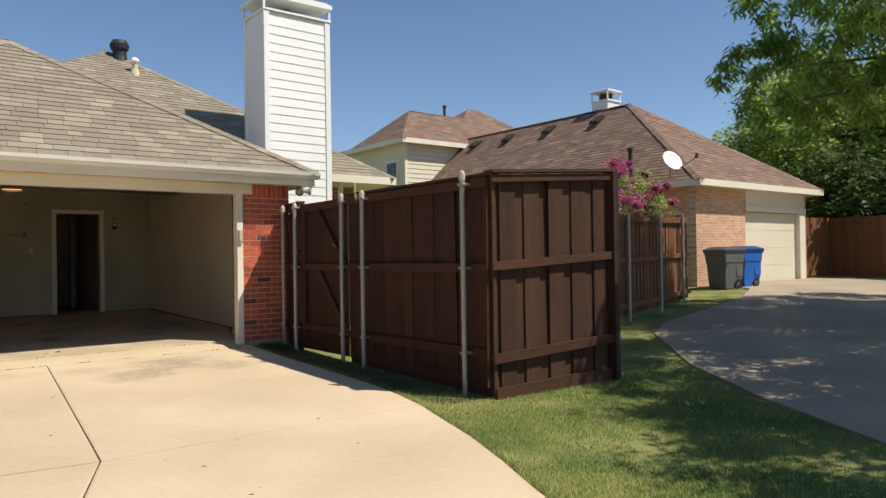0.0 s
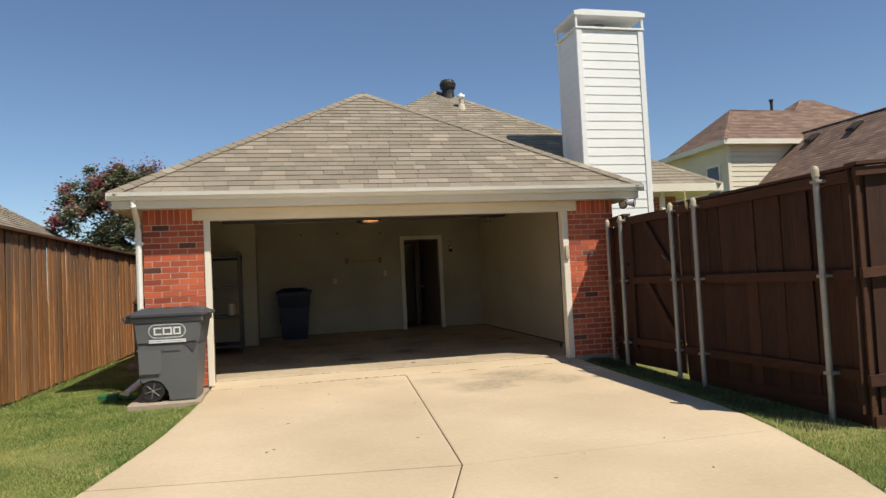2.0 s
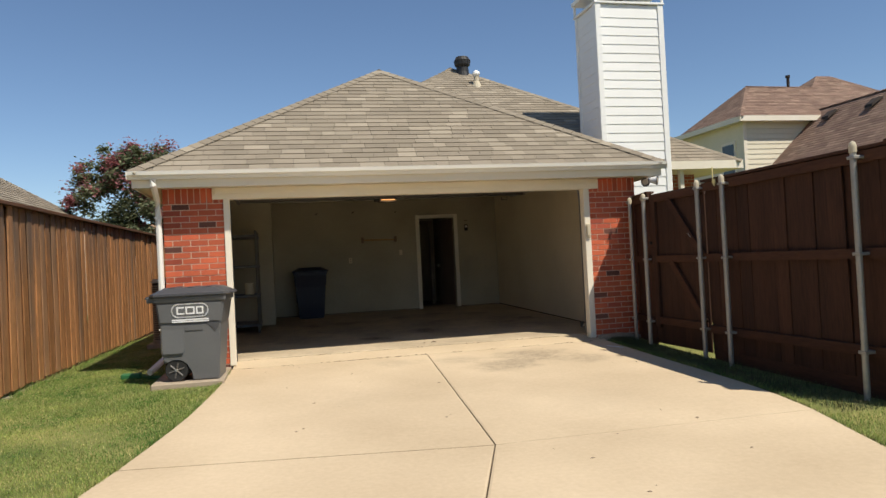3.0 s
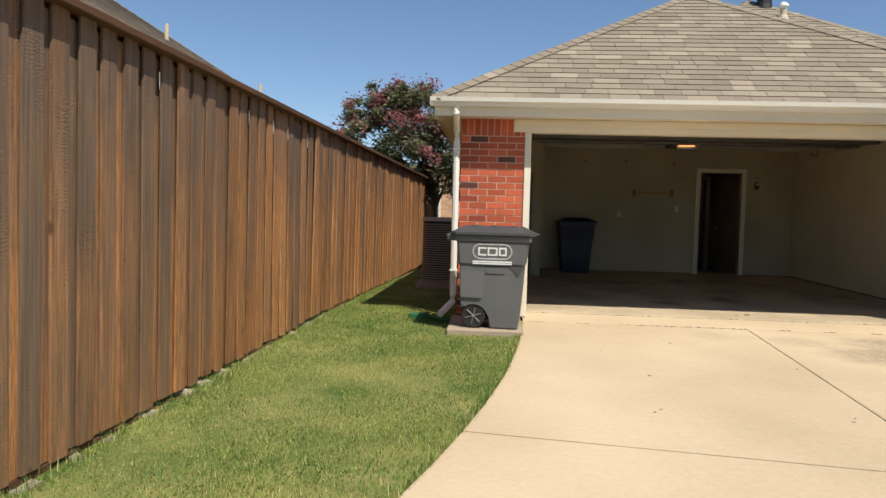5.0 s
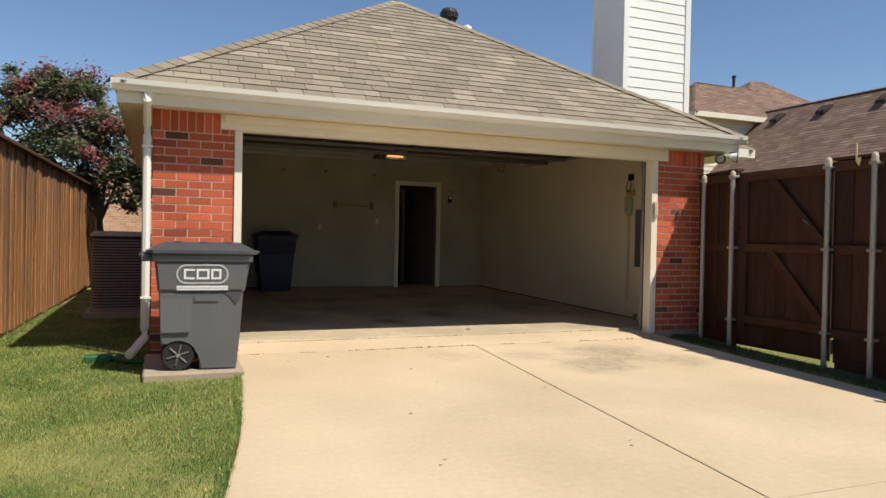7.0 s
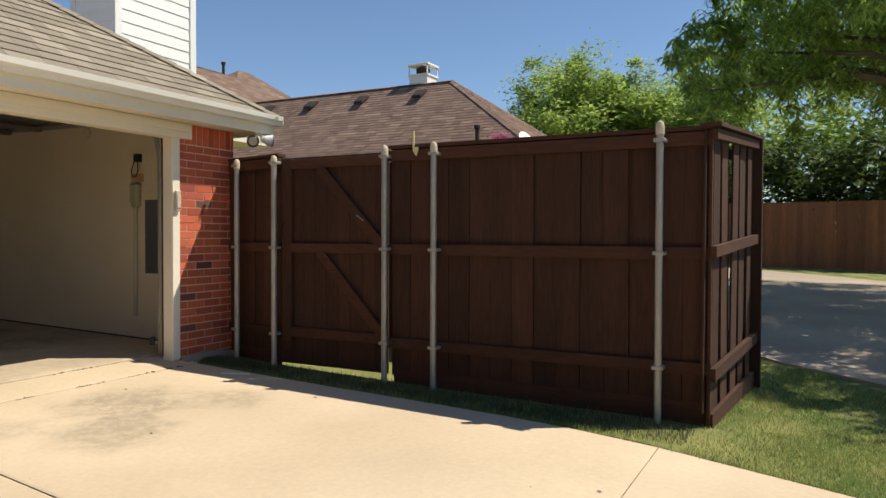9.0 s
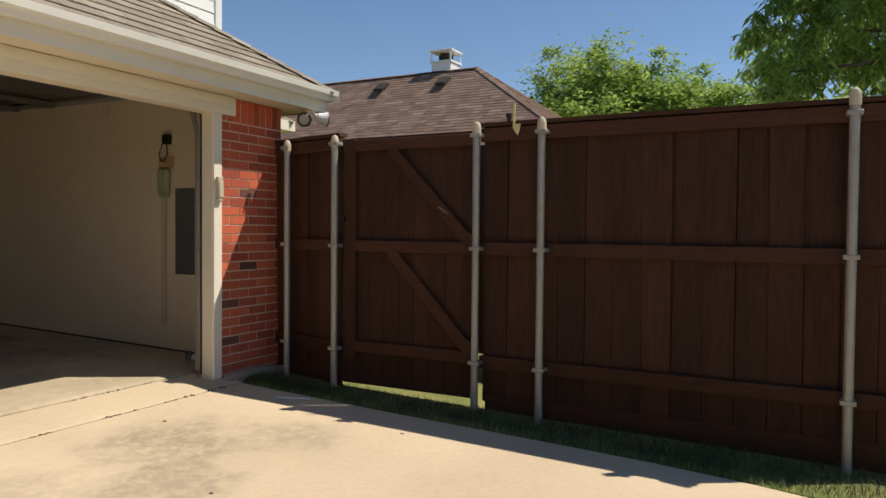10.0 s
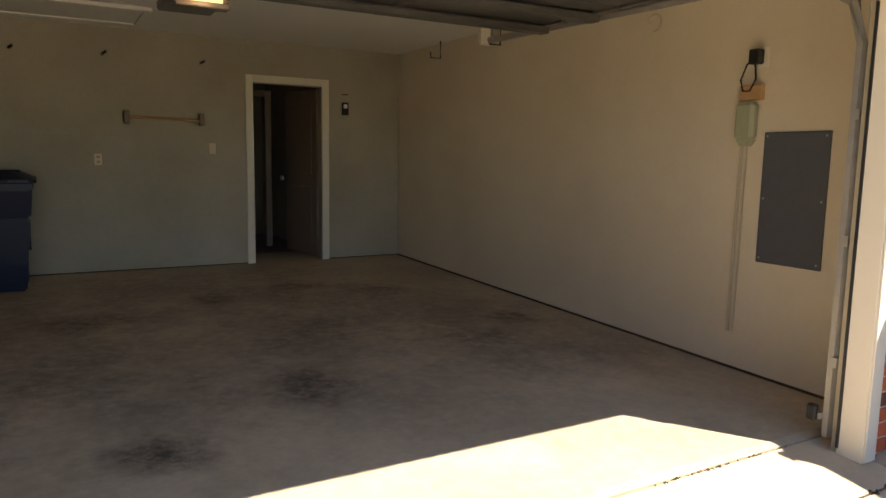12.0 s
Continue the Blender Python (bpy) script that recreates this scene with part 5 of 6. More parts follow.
RP = lambda x, y: tuple(RM @ Vector((x, y, 0)))
run_pickets(east, RP(0.05, 0.0), RP(1.58, 0.0), lambda s: 1.95 + 0.09 * s, 0.19, 0.12, DARKWOOD, 24, 0.0, 0.10)
run_pickets(east, RP(0.05, 0.02), RP(1.58, 0.02), lambda s: 1.95 + 0.09 * s, 0.19, 0.12, DARKWOOD, 25, 0.0, 0.10, shift=-0.15)
for z0, z1 in ((1.885, 1.955), (1.05, 1.13), (0.17, 0.26)):
    part("rail", turned(prism([(-0.01, z0), (1.60, z0 + 0.09), (1.60, z1 + 0.09), (-0.01, z1)], "y", -0.065, -0.025)), RAILWOOD, east)
part("kick_board", turned(prism([(0.03, -0.25), (1.60, -0.16), (1.60, 0.0), (0.03, -0.07)], "y", -0.04, -0.01)), RAILWOOD, east)
part("corner_board", turned(B(0.012, 0.05, -0.024, 0.004, -0.16, 1.97, 0.004)), RAILWOOD, east)
part("top_cap", turned(prism([(-0.02, 1.972), (1.62, 2.062), (1.62, 2.09), (-0.02, 2.0)], "y", -0.09, 0.06)), RAILWOOD, east)
part("end_post", turned(T([(1.63, -0.04, -0.25), (1.63, -0.04, 2.08)], 0.034, 10)), BLACK, east, "black steel end post")
part("end_board", turned(B(1.555, 1.60, -0.09, 0.06, -0.2, 2.06, 0.004)), DARKWOOD, east)
run_pickets(east, (4.58, -4.93, 0), (4.58, 4.4, 0), lambda s: 2.03, 0.138, 0.004, DARKWOOD, 26, 0.0, 0.08)
for z in (1.9, 1.07, 0.25):
    part("rail", B(4.60, 4.64, -4.93, 4.4, z, z + 0.09), RAILWOOD, east)

# gate between two posts
gate = empty("gate", "dark stained cedar gate with two diagonal braces", "gate")
gx = FX + 0.03
me = picket_mesh("gate_board", 1.0, 0.135, 0.016)
me.materials.append(DARKWOOD)
for k in range(9):
    y = -2.085 + 0.137 * (k + 0.45)
    ob = new("board", me)
    ob.parent = gate
    ob.matrix_basis = Matrix.Translation((gx + 0.035, y, -0.045)) @ Euler((0, 0, math.pi / 2)).to_matrix().to_4x4() @ Matrix.Diagonal((1, 1, 1.985, 1))
for z in (1.83, 1.03, 0.22):
    part("gate_rail", B(gx - 0.015, gx + 0.024, -2.07, -0.90, z, z + 0.09, 0.004), RAILWOOD, gate)
for za, zb in ((1.83, 1.10), (1.04, 0.30)):
    a, b = Vector((gx - 0.006, -1.35, za)), Vector((gx - 0.006, -2.05, zb))
    L = (b - a).length
    m = Matrix.Translation(a) @ Matrix.Rotation(math.atan2(zb - za, b.y - a.y), 4, "X")
    part("brace", B(-0.012, 0.018, 0, L, -0.045, 0.045, 0.003, m), RAILWOOD, gate)
part("gate_stile", B(gx - 0.016, gx + 0.025, -1.02, -0.905, 0.17, 1.93, 0.004), DARKWOOD, gate)
part("latch", B(gx - 0.05, gx - 0.017, -0.93, -0.89, 1.27, 1.31, 0.004), BLACK, gate, "black gate latch")
part("latch_cord", T([(gx - 0.02, -1.78, 1.38), (gx - 0.03, -1.86, 1.33)], 0.006, 6), STEEL, gate)
tag = part("hanging_tag", prism([(-2.44, 1.96), (-2.40, 1.96), (-2.40, 2.10), (-2.385, 2.10), (-2.385, 1.93), (-2.42, 1.88), (-2.44, 1.93)], "x", FX - 0.02, FX - 0.012), TAGYEL)
tagged(tag, "small yellow tag hung over the fence top", "tag")
rod = part("dropped_rod", T([(2.36, -0.76, terrain(2.36, -0.76) + 0.029), (2.47, -1.0, terrain(2.47, -1.0) + 0.029)], 0.006, 6), PRINT)
tagged(rod, "thin white rod lying on the concrete", "rod")

# dry leaves and crumbs on the concrete
lm = bpy.data.meshes.new("dry_leaf")
lm.from_pydata([(0, 0, 0), (0.02, 0.008, 0.006), (0.045, 0, 0.002), (0.02, -0.009, 0.005), (0.022, 0, 0.0)], [], [(0, 4, 1), (1, 4, 2), (2, 4, 3), (3, 4, 0)])
lm.materials.append(DOORWOOD)
rl = random.Random(77)
for k in range(34):
    x, y = rl.uniform(-2.2, 2.2), rl.uniform(-6.5, -0.4)
    ob = new("dry_leaf", lm)
    ob.matrix_basis = Matrix.Translation((x, y, terrain(x, y) + 0.0225)) @ Euler((0, 0, rl.uniform(0, 6.28))).to_matrix().to_4x4() @ Matrix.Scale(rl.uniform(0.35, 1.0), 4)
    tagged(ob, "small dry brown leaf on the concrete", "leaf", "dry leaves")
v, f = [], []
for k in range(1100):
    line = rl.random()
    x = rl.uniform(-2.4, 2.45)
    y = (-0.197 if line < 0.6 else 0.236) + rl.gauss(0, 0.009)
    if noise.noise((x * 2.2, line > 0.6, 1)) < -0.05:
        continue
    s, z = rl.uniform(0.003, 0.007) * (1.0 if rl.random() < 0.85 else 2.0), (-0.046 if line < 0.6 else 0.002)
    i = len(v)
    v += [(x - s, y - s, z), (x + s, y - s * 0.7, z), (x + s * 0.8, y + s, z), (x - s, y + s * 0.8, z), (x + rl.uniform(-s, s) * 0.4, y, z + s * 1.1)]
    f += [(i, i + 1, i + 4), (i + 1, i + 2, i + 4), (i + 2, i + 3, i + 4), (i + 3, i, i + 4)]
tagged(raw("joint_crumbs", v, f, DIRT_AND_SHADE), "dirt crumbs and moss lying along the concrete joints", "debris", kind="stuff")

for x, y, r, s in ((0.22, 0.52, 0.4, 2.4), (0.30, 0.56, 2.1, 1.6), (0.14, 0.50, 4.0, 1.3)):
    ob = new("dry_leaf", lm)
    ob.matrix_basis = Matrix.Translation((x, y, 0.0265)) @ Euler((0, 0, r)).to_matrix().to_4x4() @ Matrix.Scale(s, 4)
    tagged(ob, "curled dry brown leaf on the garage slab", "leaf", "dry leaves")
# pale stones showing under the cedar fence foot
v, f = [], []
y = -9.6
while y < 1.0:
    L = rl.uniform(0.05, 0.16)
    if rl.random() < 0.6:
        x, h, w = -4.935 + (y + 5) * 0.03 + rl.uniform(-0.01, 0.012), rl.uniform(0.015, 0.04), 0.05
        z = terrain(x, y) - 0.02
        i = len(v)
        v += [(x - w, y, z), (x + w, y, z), (x + w, y + L, z), (x - w, y + L, z), (x - w, y + 0.01, z + h), (x + w * 0.7, y + 0.012, z + h + 0.01), (x + w * 0.65, y + L - 0.012, z + h), (x - w, y + L - 0.01, z + h + 0.01)]
        f += [(i + 4, i + 5, i + 6, i + 7), (i, i + 1, i + 5, i + 4), (i + 1, i + 2, i + 6, i + 5), (i + 2, i + 3, i + 7, i + 6)]
    y += L + rl.uniform(0.005, 0.05)
tagged(raw("edging_stones", v, f, STONE), "pale broken stones along the cedar fence foot", "stones", kind="stuff")

# neighbour's fence further along
nbf = empty("fence_neighbour", "brown cedar fence with rails and steel posts", "fence", kind="structure")
na, nb = Vector((5.6, -3.0, 0)), Vector((11.9, -1.2, 0))
NT = lambda s: terrain(5.6 + 6 * s, -2) + 1.83
run_pickets(nbf, na, nb, NT, 0.138, 0.04, REDCEDAR, 31, 0.0, 0.10)
run_pickets(nbf, na, nb, NT, 0.138, 0.04, REDCEDAR, 32, -0.02, 0.10, shift=0.09)
nd = (nb - na).normalized()
for zz in (0.22, 1.0, 1.7):
    za, zb = NT(0) - 1.83 + zz, NT(1) - 1.83 + zz
    o = Vector((nd.y, -nd.x, 0)) * 0.03
    bm = bmesh.new()
    q = Vector((nd.y, -nd.x, 0)) * 0.04
    vs = [bm.verts.new(p) for p in (na + o + Vector((0, 0, za)), nb + o + Vector((0, 0, zb)), nb + o + Vector((0, 0, zb + 0.09)), na + o + Vector((0, 0, za + 0.09)))]
    ws = [bm.verts.new(v.co + q) for v in vs]
    bm.faces.new(vs[::-1])
    bm.faces.new(ws)
    for i in range(4):
        bm.faces.new((vs[i], vs[(i + 1) % 4], ws[(i + 1) % 4], ws[i]))
    bmesh.ops.recalc_face_normals(bm, faces=bm.faces)
    part("rail", bm, REDCEDAR, nbf)
for s in (0.45, 0.70, 0.91):
    p = na.lerp(nb, s) + Vector((nd.y, -nd.x, 0)) * 0.1
    z = terrain(p.x, p.y)
    part("post", T([(p.x, p.y, z - 0.05), (p.x, p.y, z + 1.86)], 0.03, 10), STEEL, nbf)
run_pickets(nbf, nb, (13.6, 3.2, 0), lambda s: terrain(12, 0) + 1.83, 0.138, 0.01, REDCEDAR, 33, 0.0, 0.1)

# fence across the far drive
far = empty("fence_far", "sunlit brown cedar fence beyond the neighbour's drive", "fence", kind="structure")
run_pickets(far, (21.7, 1.4, 0), (24.6, 1.2, 0), lambda s: 2.30, 0.168, -0.008, REDCEDAR, 34)
run_pickets(far, (24.6, 1.2, 0), (21.8, -12.0, 0), lambda s: 2.30, 0.168, -0.008, REDCEDAR, 35)

# ---- neighbour's house to the east ----
nh = empty("neighbour_house", "salmon brick house with brown hip roof and cream garage door", "house", kind="structure")
nroof = empty("neighbour_roof", "brown asphalt shingle hip roof", "roof", kind="structure")
NX0, NX1, NY, NZ = 15.25, 22.4, 0.5, 3.13
NA, NB2 = Vector((18.8, 5.3, 6.36)), Vector((18.8, 17.0, 6.36))
g0 = 0.24
bm = B(NX0 + 0.4, 18.2, NY + 0.4, NY + 0.6, g0 - 0.3, NZ - 0.16)
box(bm, 21.85, NX1 - 0.4, NY + 0.4, NY + 0.6, g0 - 0.3, NZ - 0.16)
part("wall_front", bm, NB_Y, nh)
part("wall_side", B(NX0 + 0.4, NX0 + 0.6, NY + 0.6, 16.5, g0 - 0.3, NZ - 0.16), NB_X, nh)
part("wall_side", B(NX1 - 0.6, NX1 - 0.4, NY + 0.6, 16.5, g0 - 0.3, NZ - 0.16), NB_X, nh)
part("header", B(18.2, 21.85, NY + 0.38, NY + 0.6, 2.52, NZ - 0.16), NBTRIM, nh)
part("header_trim", B(18.15, 21.9, NY + 0.34, NY + 0.379, 2.35, 2.52, 0.004), TRIM, nh)
nd_door = part("garage_door", B(18.2, 21.5, NY + 0.5, NY + 0.55, g0 - 0.05, 2.349), SIDING2, nh)
for z in (0.77, 1.3, 1.83):
    part("door_groove", B(18.21, 21.49, NY + 0.494, NY + 0.4995, z, z + 0.012), NBTRIM, nd_door)
part("jamb", B(21.5, 21.85, NY + 0.36, NY + 0.6, g0 - 0.1, 2.349, 0.004), NBTRIM, nh)
part("soffit", B(NX0 + 0.02, NX1 - 0.02, NY + 0.02, 16.9, NZ - 0.16, NZ - 0.145), NBTRIM, nh)
bm = B(NX0, NX1, NY, NY + 0.02, NZ - 0.18, NZ - 0.005)
box(bm, NX0, NX0 + 0.02, NY + 0.02, 17, NZ - 0.18, NZ - 0.005)
box(bm, NX1 - 0.02, NX1, NY + 0.02, 17, NZ - 0.18, NZ - 0.005)
part("fascia", bm, TRIM, nh)
roof_field([(NX0, NY, NZ), (NX1, NY, NZ), NA, NA], "roof_front", nroof, 0.15, 0.35, field=SHINGLES_BROWN, seed=41)
roof_field([(NX0, 17, NZ), (NX0, NY, NZ), NA, NB2], "roof_side", nroof, 0.15, 0.35, field=SHINGLES_BROWN, seed=42)
roof_field([(NX1, NY, NZ), (NX1, 17, NZ), NB2, NA], "roof_side", nroof, 0.3, 0.7, field=SHINGLES_BROWN, seed=43)
ridge_caps((NX0, NY, NZ), NA, nroof, SHINGLES_BROWN)
ridge_caps((NX1, NY, NZ), NA, nroof, SHINGLES_BROWN)
ridge_caps(NA, NB2, nroof, SHINGLES_BROWN)
# two-storey block behind
SX0, SX1, SY0, SY1, SZ = 14.9, 22.3, 13.4, 22.0, 6.0
sw = part("upper_wall", B(SX0 + 0.4, SX1 - 0.4, SY0 + 0.4, SY1 - 0.4, 0.3, SZ - 0.16), SIDING2, nh)
for k in range(14):
    z = 3.1 + k * 0.19
    part("lap_board", prism([(SY0 + 0.399, z), (SY0 + 0.375, z), (SY0 + 0.393, z + 0.18), (SY0 + 0.399, z + 0.18)], "x", SX0 + 0.5, SX1 - 0.5), SIDING2, sw)
part("corner_board", B(SX0 + 0.36, SX0 + 0.5, SY0 + 0.36, SY0 + 0.395, 0.3, SZ - 0.16), TRIM, nh)
wnd = part("upper_window", B(SX0 + 0.37, SX0 + 0.398, SY0 + 0.9, SY0 + 1.8, 3.9, 5.2), TRIM, nh)
part("pane", B(SX0 + 0.36, SX0 + 0.369, SY0 + 1.0, SY0 + 1.7, 4.0, 5.1), PANE, wnd)
bm = B(SX0, SX1, SY0, SY0 + 0.02, SZ - 0.2, SZ - 0.005)
box(bm, SX0, SX0 + 0.02, SY0 + 0.02, SY1, SZ - 0.2, SZ - 0.005)
part("fascia", bm, TRIM, nh)
part("soffit", B(SX0 + 0.02, SX1, SY0 + 0.02, SY1, SZ - 0.16, SZ - 0.145), NBTRIM, nh)
U1, U2 = Vector((17.0, 15.8, 7.70)), Vector((20.6, 15.8, 7.66))
roof_field([(SX0, SY0, SZ), (SX1, SY0, SZ), U2, U1], "upper_roof", nroof, 0.15, 0.4, field=SHINGLES_BROWN, seed=44)
roof_field([(SX0, 17.4, SZ), (SX0, SY0, SZ), U1, U1], "upper_roof", nroof, 0.15, 0.4, field=SHINGLES_BROWN, seed=45)
ridge_caps((SX0, SY0, SZ), U1, nroof, SHINGLES_BROWN)
ridge_caps(U1, U2, nroof, SHINGLES_BROWN)
# higher hip behind it
H1, H2 = Vector((23.2, 19.0, 9.02)), Vector((23.9, 19.0, 9.02))
roof_field([(19.6, 15.9, 6.6), (27.6, 15.9, 6.6), H2, H1], "upper_roof", nroof, 0.15, 0.4, field=SHINGLES_BROWN, seed=46)
roof_field([(19.6, 22.0, 6.6), (19.6, 15.9, 6.6), H1, H1], "upper_roof", nroof, 0.15, 0.4, field=SHINGLES_BROWN, seed=47)
ridge_caps((19.6, 15.9, 6.6), H1, nroof, SHINGLES_BROWN)
ridge_caps((27.6, 15.9, 6.6), H2, nroof, SHINGLES_BROWN)
part("upper_wall_far", B(20.2, 27.0, 16.4, 21.6, 3.0, 6.58), SIDING2, nh)
# chimney, vents, dish
nch = empty("neighbour_chimney", "short white-sided chimney with open cap", "chimney")
part("chase", B(18.85, 19.55, 6.3, 7.0, 4.6, 6.65), WHITE, nch)
part("cap_pan", B(18.81, 19.59, 6.26, 7.04, 6.651, 6.71), WHITE, nch)
for x in (18.83, 19.53):
    for y in (6.28, 6.98):
        part("cap_post", B(x, x + 0.04, y, y + 0.04, 6.711, 7.0), WHITE, nch)
part("cap_lid", B(18.79, 19.61, 6.24, 7.06, 7.001, 7.07, 0.01), WHITE, nch)
part("flue", lathe(bmesh.new(), [(0.24, 6.711), (0.24, 6.94), (0.2, 6.96)], (19.2, 6.65, 0), 14), VENTBROWN, nch)


def side_z(x):
    return NZ + (x - NX0) * (NA.z - NZ) / (NA.x - NX0)


for x, y in ((18.2, 6.2), (18.2, 8.5), (18.2, 10.7), (18.2, 12.7)):
    z = side_z(x)
    v = part("box_vent", prism([(x - 0.3, z - 0.12), (x - 0.27, z - 0.02), (x + 0.05, z + 0.22), (x + 0.2, z + 0.2)], "y", y - 0.17, y + 0.17), VENTBROWN)
    tagged(v, "low dark metal roof vent", "roof vent", "box vents")
for x, y, h in ((15.4, 2.8, 0.85), (19.0, 15.8, 0.35)):
    z = side_z(x) if y < 10 else 7.7
    v = part("roof_pipe", lathe(bmesh.new(), [(0.06, z - 0.2), (0.06, z + h), (0.09, z + h + 0.01), (0.09, z + h + 0.1)], (x, y, 0), 12), VENTBROWN)
    tagged(v, "dark metal flue pipe on the brown roof", "flue pipe")
dish = empty("satellite_dish", "pale grey satellite dish on the neighbour's eave", "satellite dish")
dm = Matrix.Translation((15.14, 1.3, 3.62)) @ Vector((-0.25, -0.9, 0.5)).to_track_quat("Z", "Y").to_matrix().to_4x4()
dp = part("reflector", lathe(bmesh.new(), [(0.0, 0.0), (0.15, 0.012), (0.25, 0.045), (0.30, 0.075), (0.30, 0.085), (0.24, 0.056), (0.0, 0.01)], (0, 0, 0), 24), WHITE, dish, smooth=True)
dp.matrix_world = dm
part("mast", T([(15.42, 1.5, 3.22), (15.18, 1.35, 3.62)], 0.025, 8), STEEL, dish)
part("feed_arm", T([(15.2, 1.2, 3.38), (15.42, 0.72, 3.70)], 0.018, 6), STEEL, dish)
part("feed_horn", T([(15.42, 0.72, 3.67), (15.43, 0.69, 3.80)], 0.05, 8), DARKSTEEL, dish)

# ---- neighbour's house to the west ----
wh = empty("west_house", "house with weathered shingle roof beyond the cedar fence", "house", kind="structure")
wroof = empty("west_roof", "grey-brown asphalt shingle hip roof beyond the fence", "roof", kind="structure")
part("wall", B(-16.2, -6.9, -7.0, 9.0, -0.3, 2.5), RED_X, wh)
W1, W2 = Vector((-11.5, 5.9, 5.85)), Vector((-11.5, -4.0, 5.85))
part("fascia", B(-6.32, -6.3, -8.0, 9.6, 2.35, 2.52), TRIM, wh)
roof_field([(-6.3, -8.0, 2.52), (-6.3, 9.6, 2.52), W1, W2], "roof_east", wroof, 0.15, 0.4, seed=51)
roof_field([(-6.3, 9.6, 2.52), (-16.7, 9.6, 2.52), W1, W1], "roof_north", wroof, 0.3, 0.7, seed=52)
ridge_caps((-6.3, 9.6, 2.52), W1, wroof, SHINGLES)
ridge_caps(W1, W2, wroof, SHINGLES)
for x, y in ((-9.3, 5.2), (-8.1, 7.2)):
    z = 2.52 + (-6.3 - x) * 3.33 / 5.2
    tagged(part("roof_pipe", lathe(bmesh.new(), [(0.04, z - 0.1), (0.04, z + 0.3)], (x, y, 0), 10), BEIGE), "thin pale plumbing vent pipe", "vent pipe")

# brick house seen past the fence end, with a leaded window
bh = empty("back_house", "orange brick house wall with a dark leaded window", "house", kind="structure")
part("wall", B(-9.0, -1.5, 17.0, 17.3, -0.2, 3.0), NB_Y, bh)
bw = part("window", B(-5.9, -4.75, 16.95, 16.998, 1.1, 2.2), NBTRIM, bh)
part("pane", B(-5.82, -4.83, 16.93, 16.949, 1.18, 2.12), PANE, bw)
for k in range(1, 4):
    part("muntin", B(-5.82 + k * 0.25, -5.80 + k * 0.25, 16.915, 16.929, 1.18, 2.12), TRIM, bw)
for k in range(1, 3):
    part("muntin", B(-5.82, -4.83, 16.900, 16.914, 1.18 + k * 0.31, 1.20 + k * 0.31), TRIM, bw)

# ---- trees ----


def tree(name, label, base, limbs, clumps, leaves, size, leaf_m, seed, trunk_r=0.16, droop=0.3, bloom=None, blooms=0, category="tree", slim=0.26):
    """clumps: (x, y, z, radius) leaf masses; limbs run from the trunk's fork to each of them."""
    rnd = random.Random(seed)
    t = empty(name, label, category)
    bx, by, bz, fork = base
    bm = bmesh.new()
    tube(bm, [(bx, by, bz - 0.1), (bx + 0.04, by, bz + 0.4 * fork), (bx - 0.03, by + 0.03, bz + fork)], [trunk_r * 1.25, trunk_r, trunk_r * 0.8], 10)
    part("trunk", bm, BARK, t)
    for x, y, z, r in clumps[:limbs]:
        mid = Vector((bx, by, bz + fork)).lerp(Vector((x, y, z)), 0.5) + Vector((rnd.uniform(-.2, .2), rnd.uniform(-.2, .2), 0.3))
        part("limb", T([(bx, by, bz + fork - 0.1), mid, (x, y, z)], [trunk_r * 0.6, trunk_r * 0.35, trunk_r * 0.1], 7), BARK, t)
    total = sum(c[3] ** 2 for c in clumps)
    for kind, count, m in (("crown", leaves, leaf_m), ("blossom", blooms, bloom)):
        if not count:
            continue
        v, f = [], []
        for x, y, z, r in clumps:
            sub = []
            for _ in range(max(6, int(26 * r))):
                d = Vector((rnd.gauss(0, 1), rnd.gauss(0, 1), rnd.gauss(0, 1))).normalized()
                sub.append((Vector((x, y, z)) + d * r * rnd.uniform(0.45, 1.08), r * rnd.uniform(0.14, 0.34), d))
            if kind == "blossom":
                sub = [s for s in sub if s[2].z > -0.2 and rnd.random() < 0.6]
            n = int(count * r * r / total)
            for _ in range(n):
                c, rr, d = rnd.choice(sub)
                p = c + Vector((rnd.gauss(0, 1), rnd.gauss(0, 1), rnd.gauss(0, 0.9))) * rr * 0.55
                if kind == "blossom":
                    p += d * 0.06
                a, s = rnd.uniform(0, 6.283), size * rnd.uniform(0.6, 1.3) * (0.7 if kind == "blossom" else 1)
                u = Vector((math.cos(a), math.sin(a), rnd.gauss(-droop, 0.35))).normalized()
                w = u.cross(Vector((rnd.gauss(0, 0.5), rnd.gauss(0, 0.5), 1))).normalized()
                wd = s * (0.5 if kind == "blossom" else slim)
                i = len(v)
                v += [p, p + u * s * 0.45 + w * wd, p + u * s + Vector((0, 0, -0.12 * s)), p + u * s * 0.45 - w * wd]
                f.append((i, i + 1, i + 2, i + 3))
        tagged(raw(kind, v, f, m, t), kind="stuff")
    return t


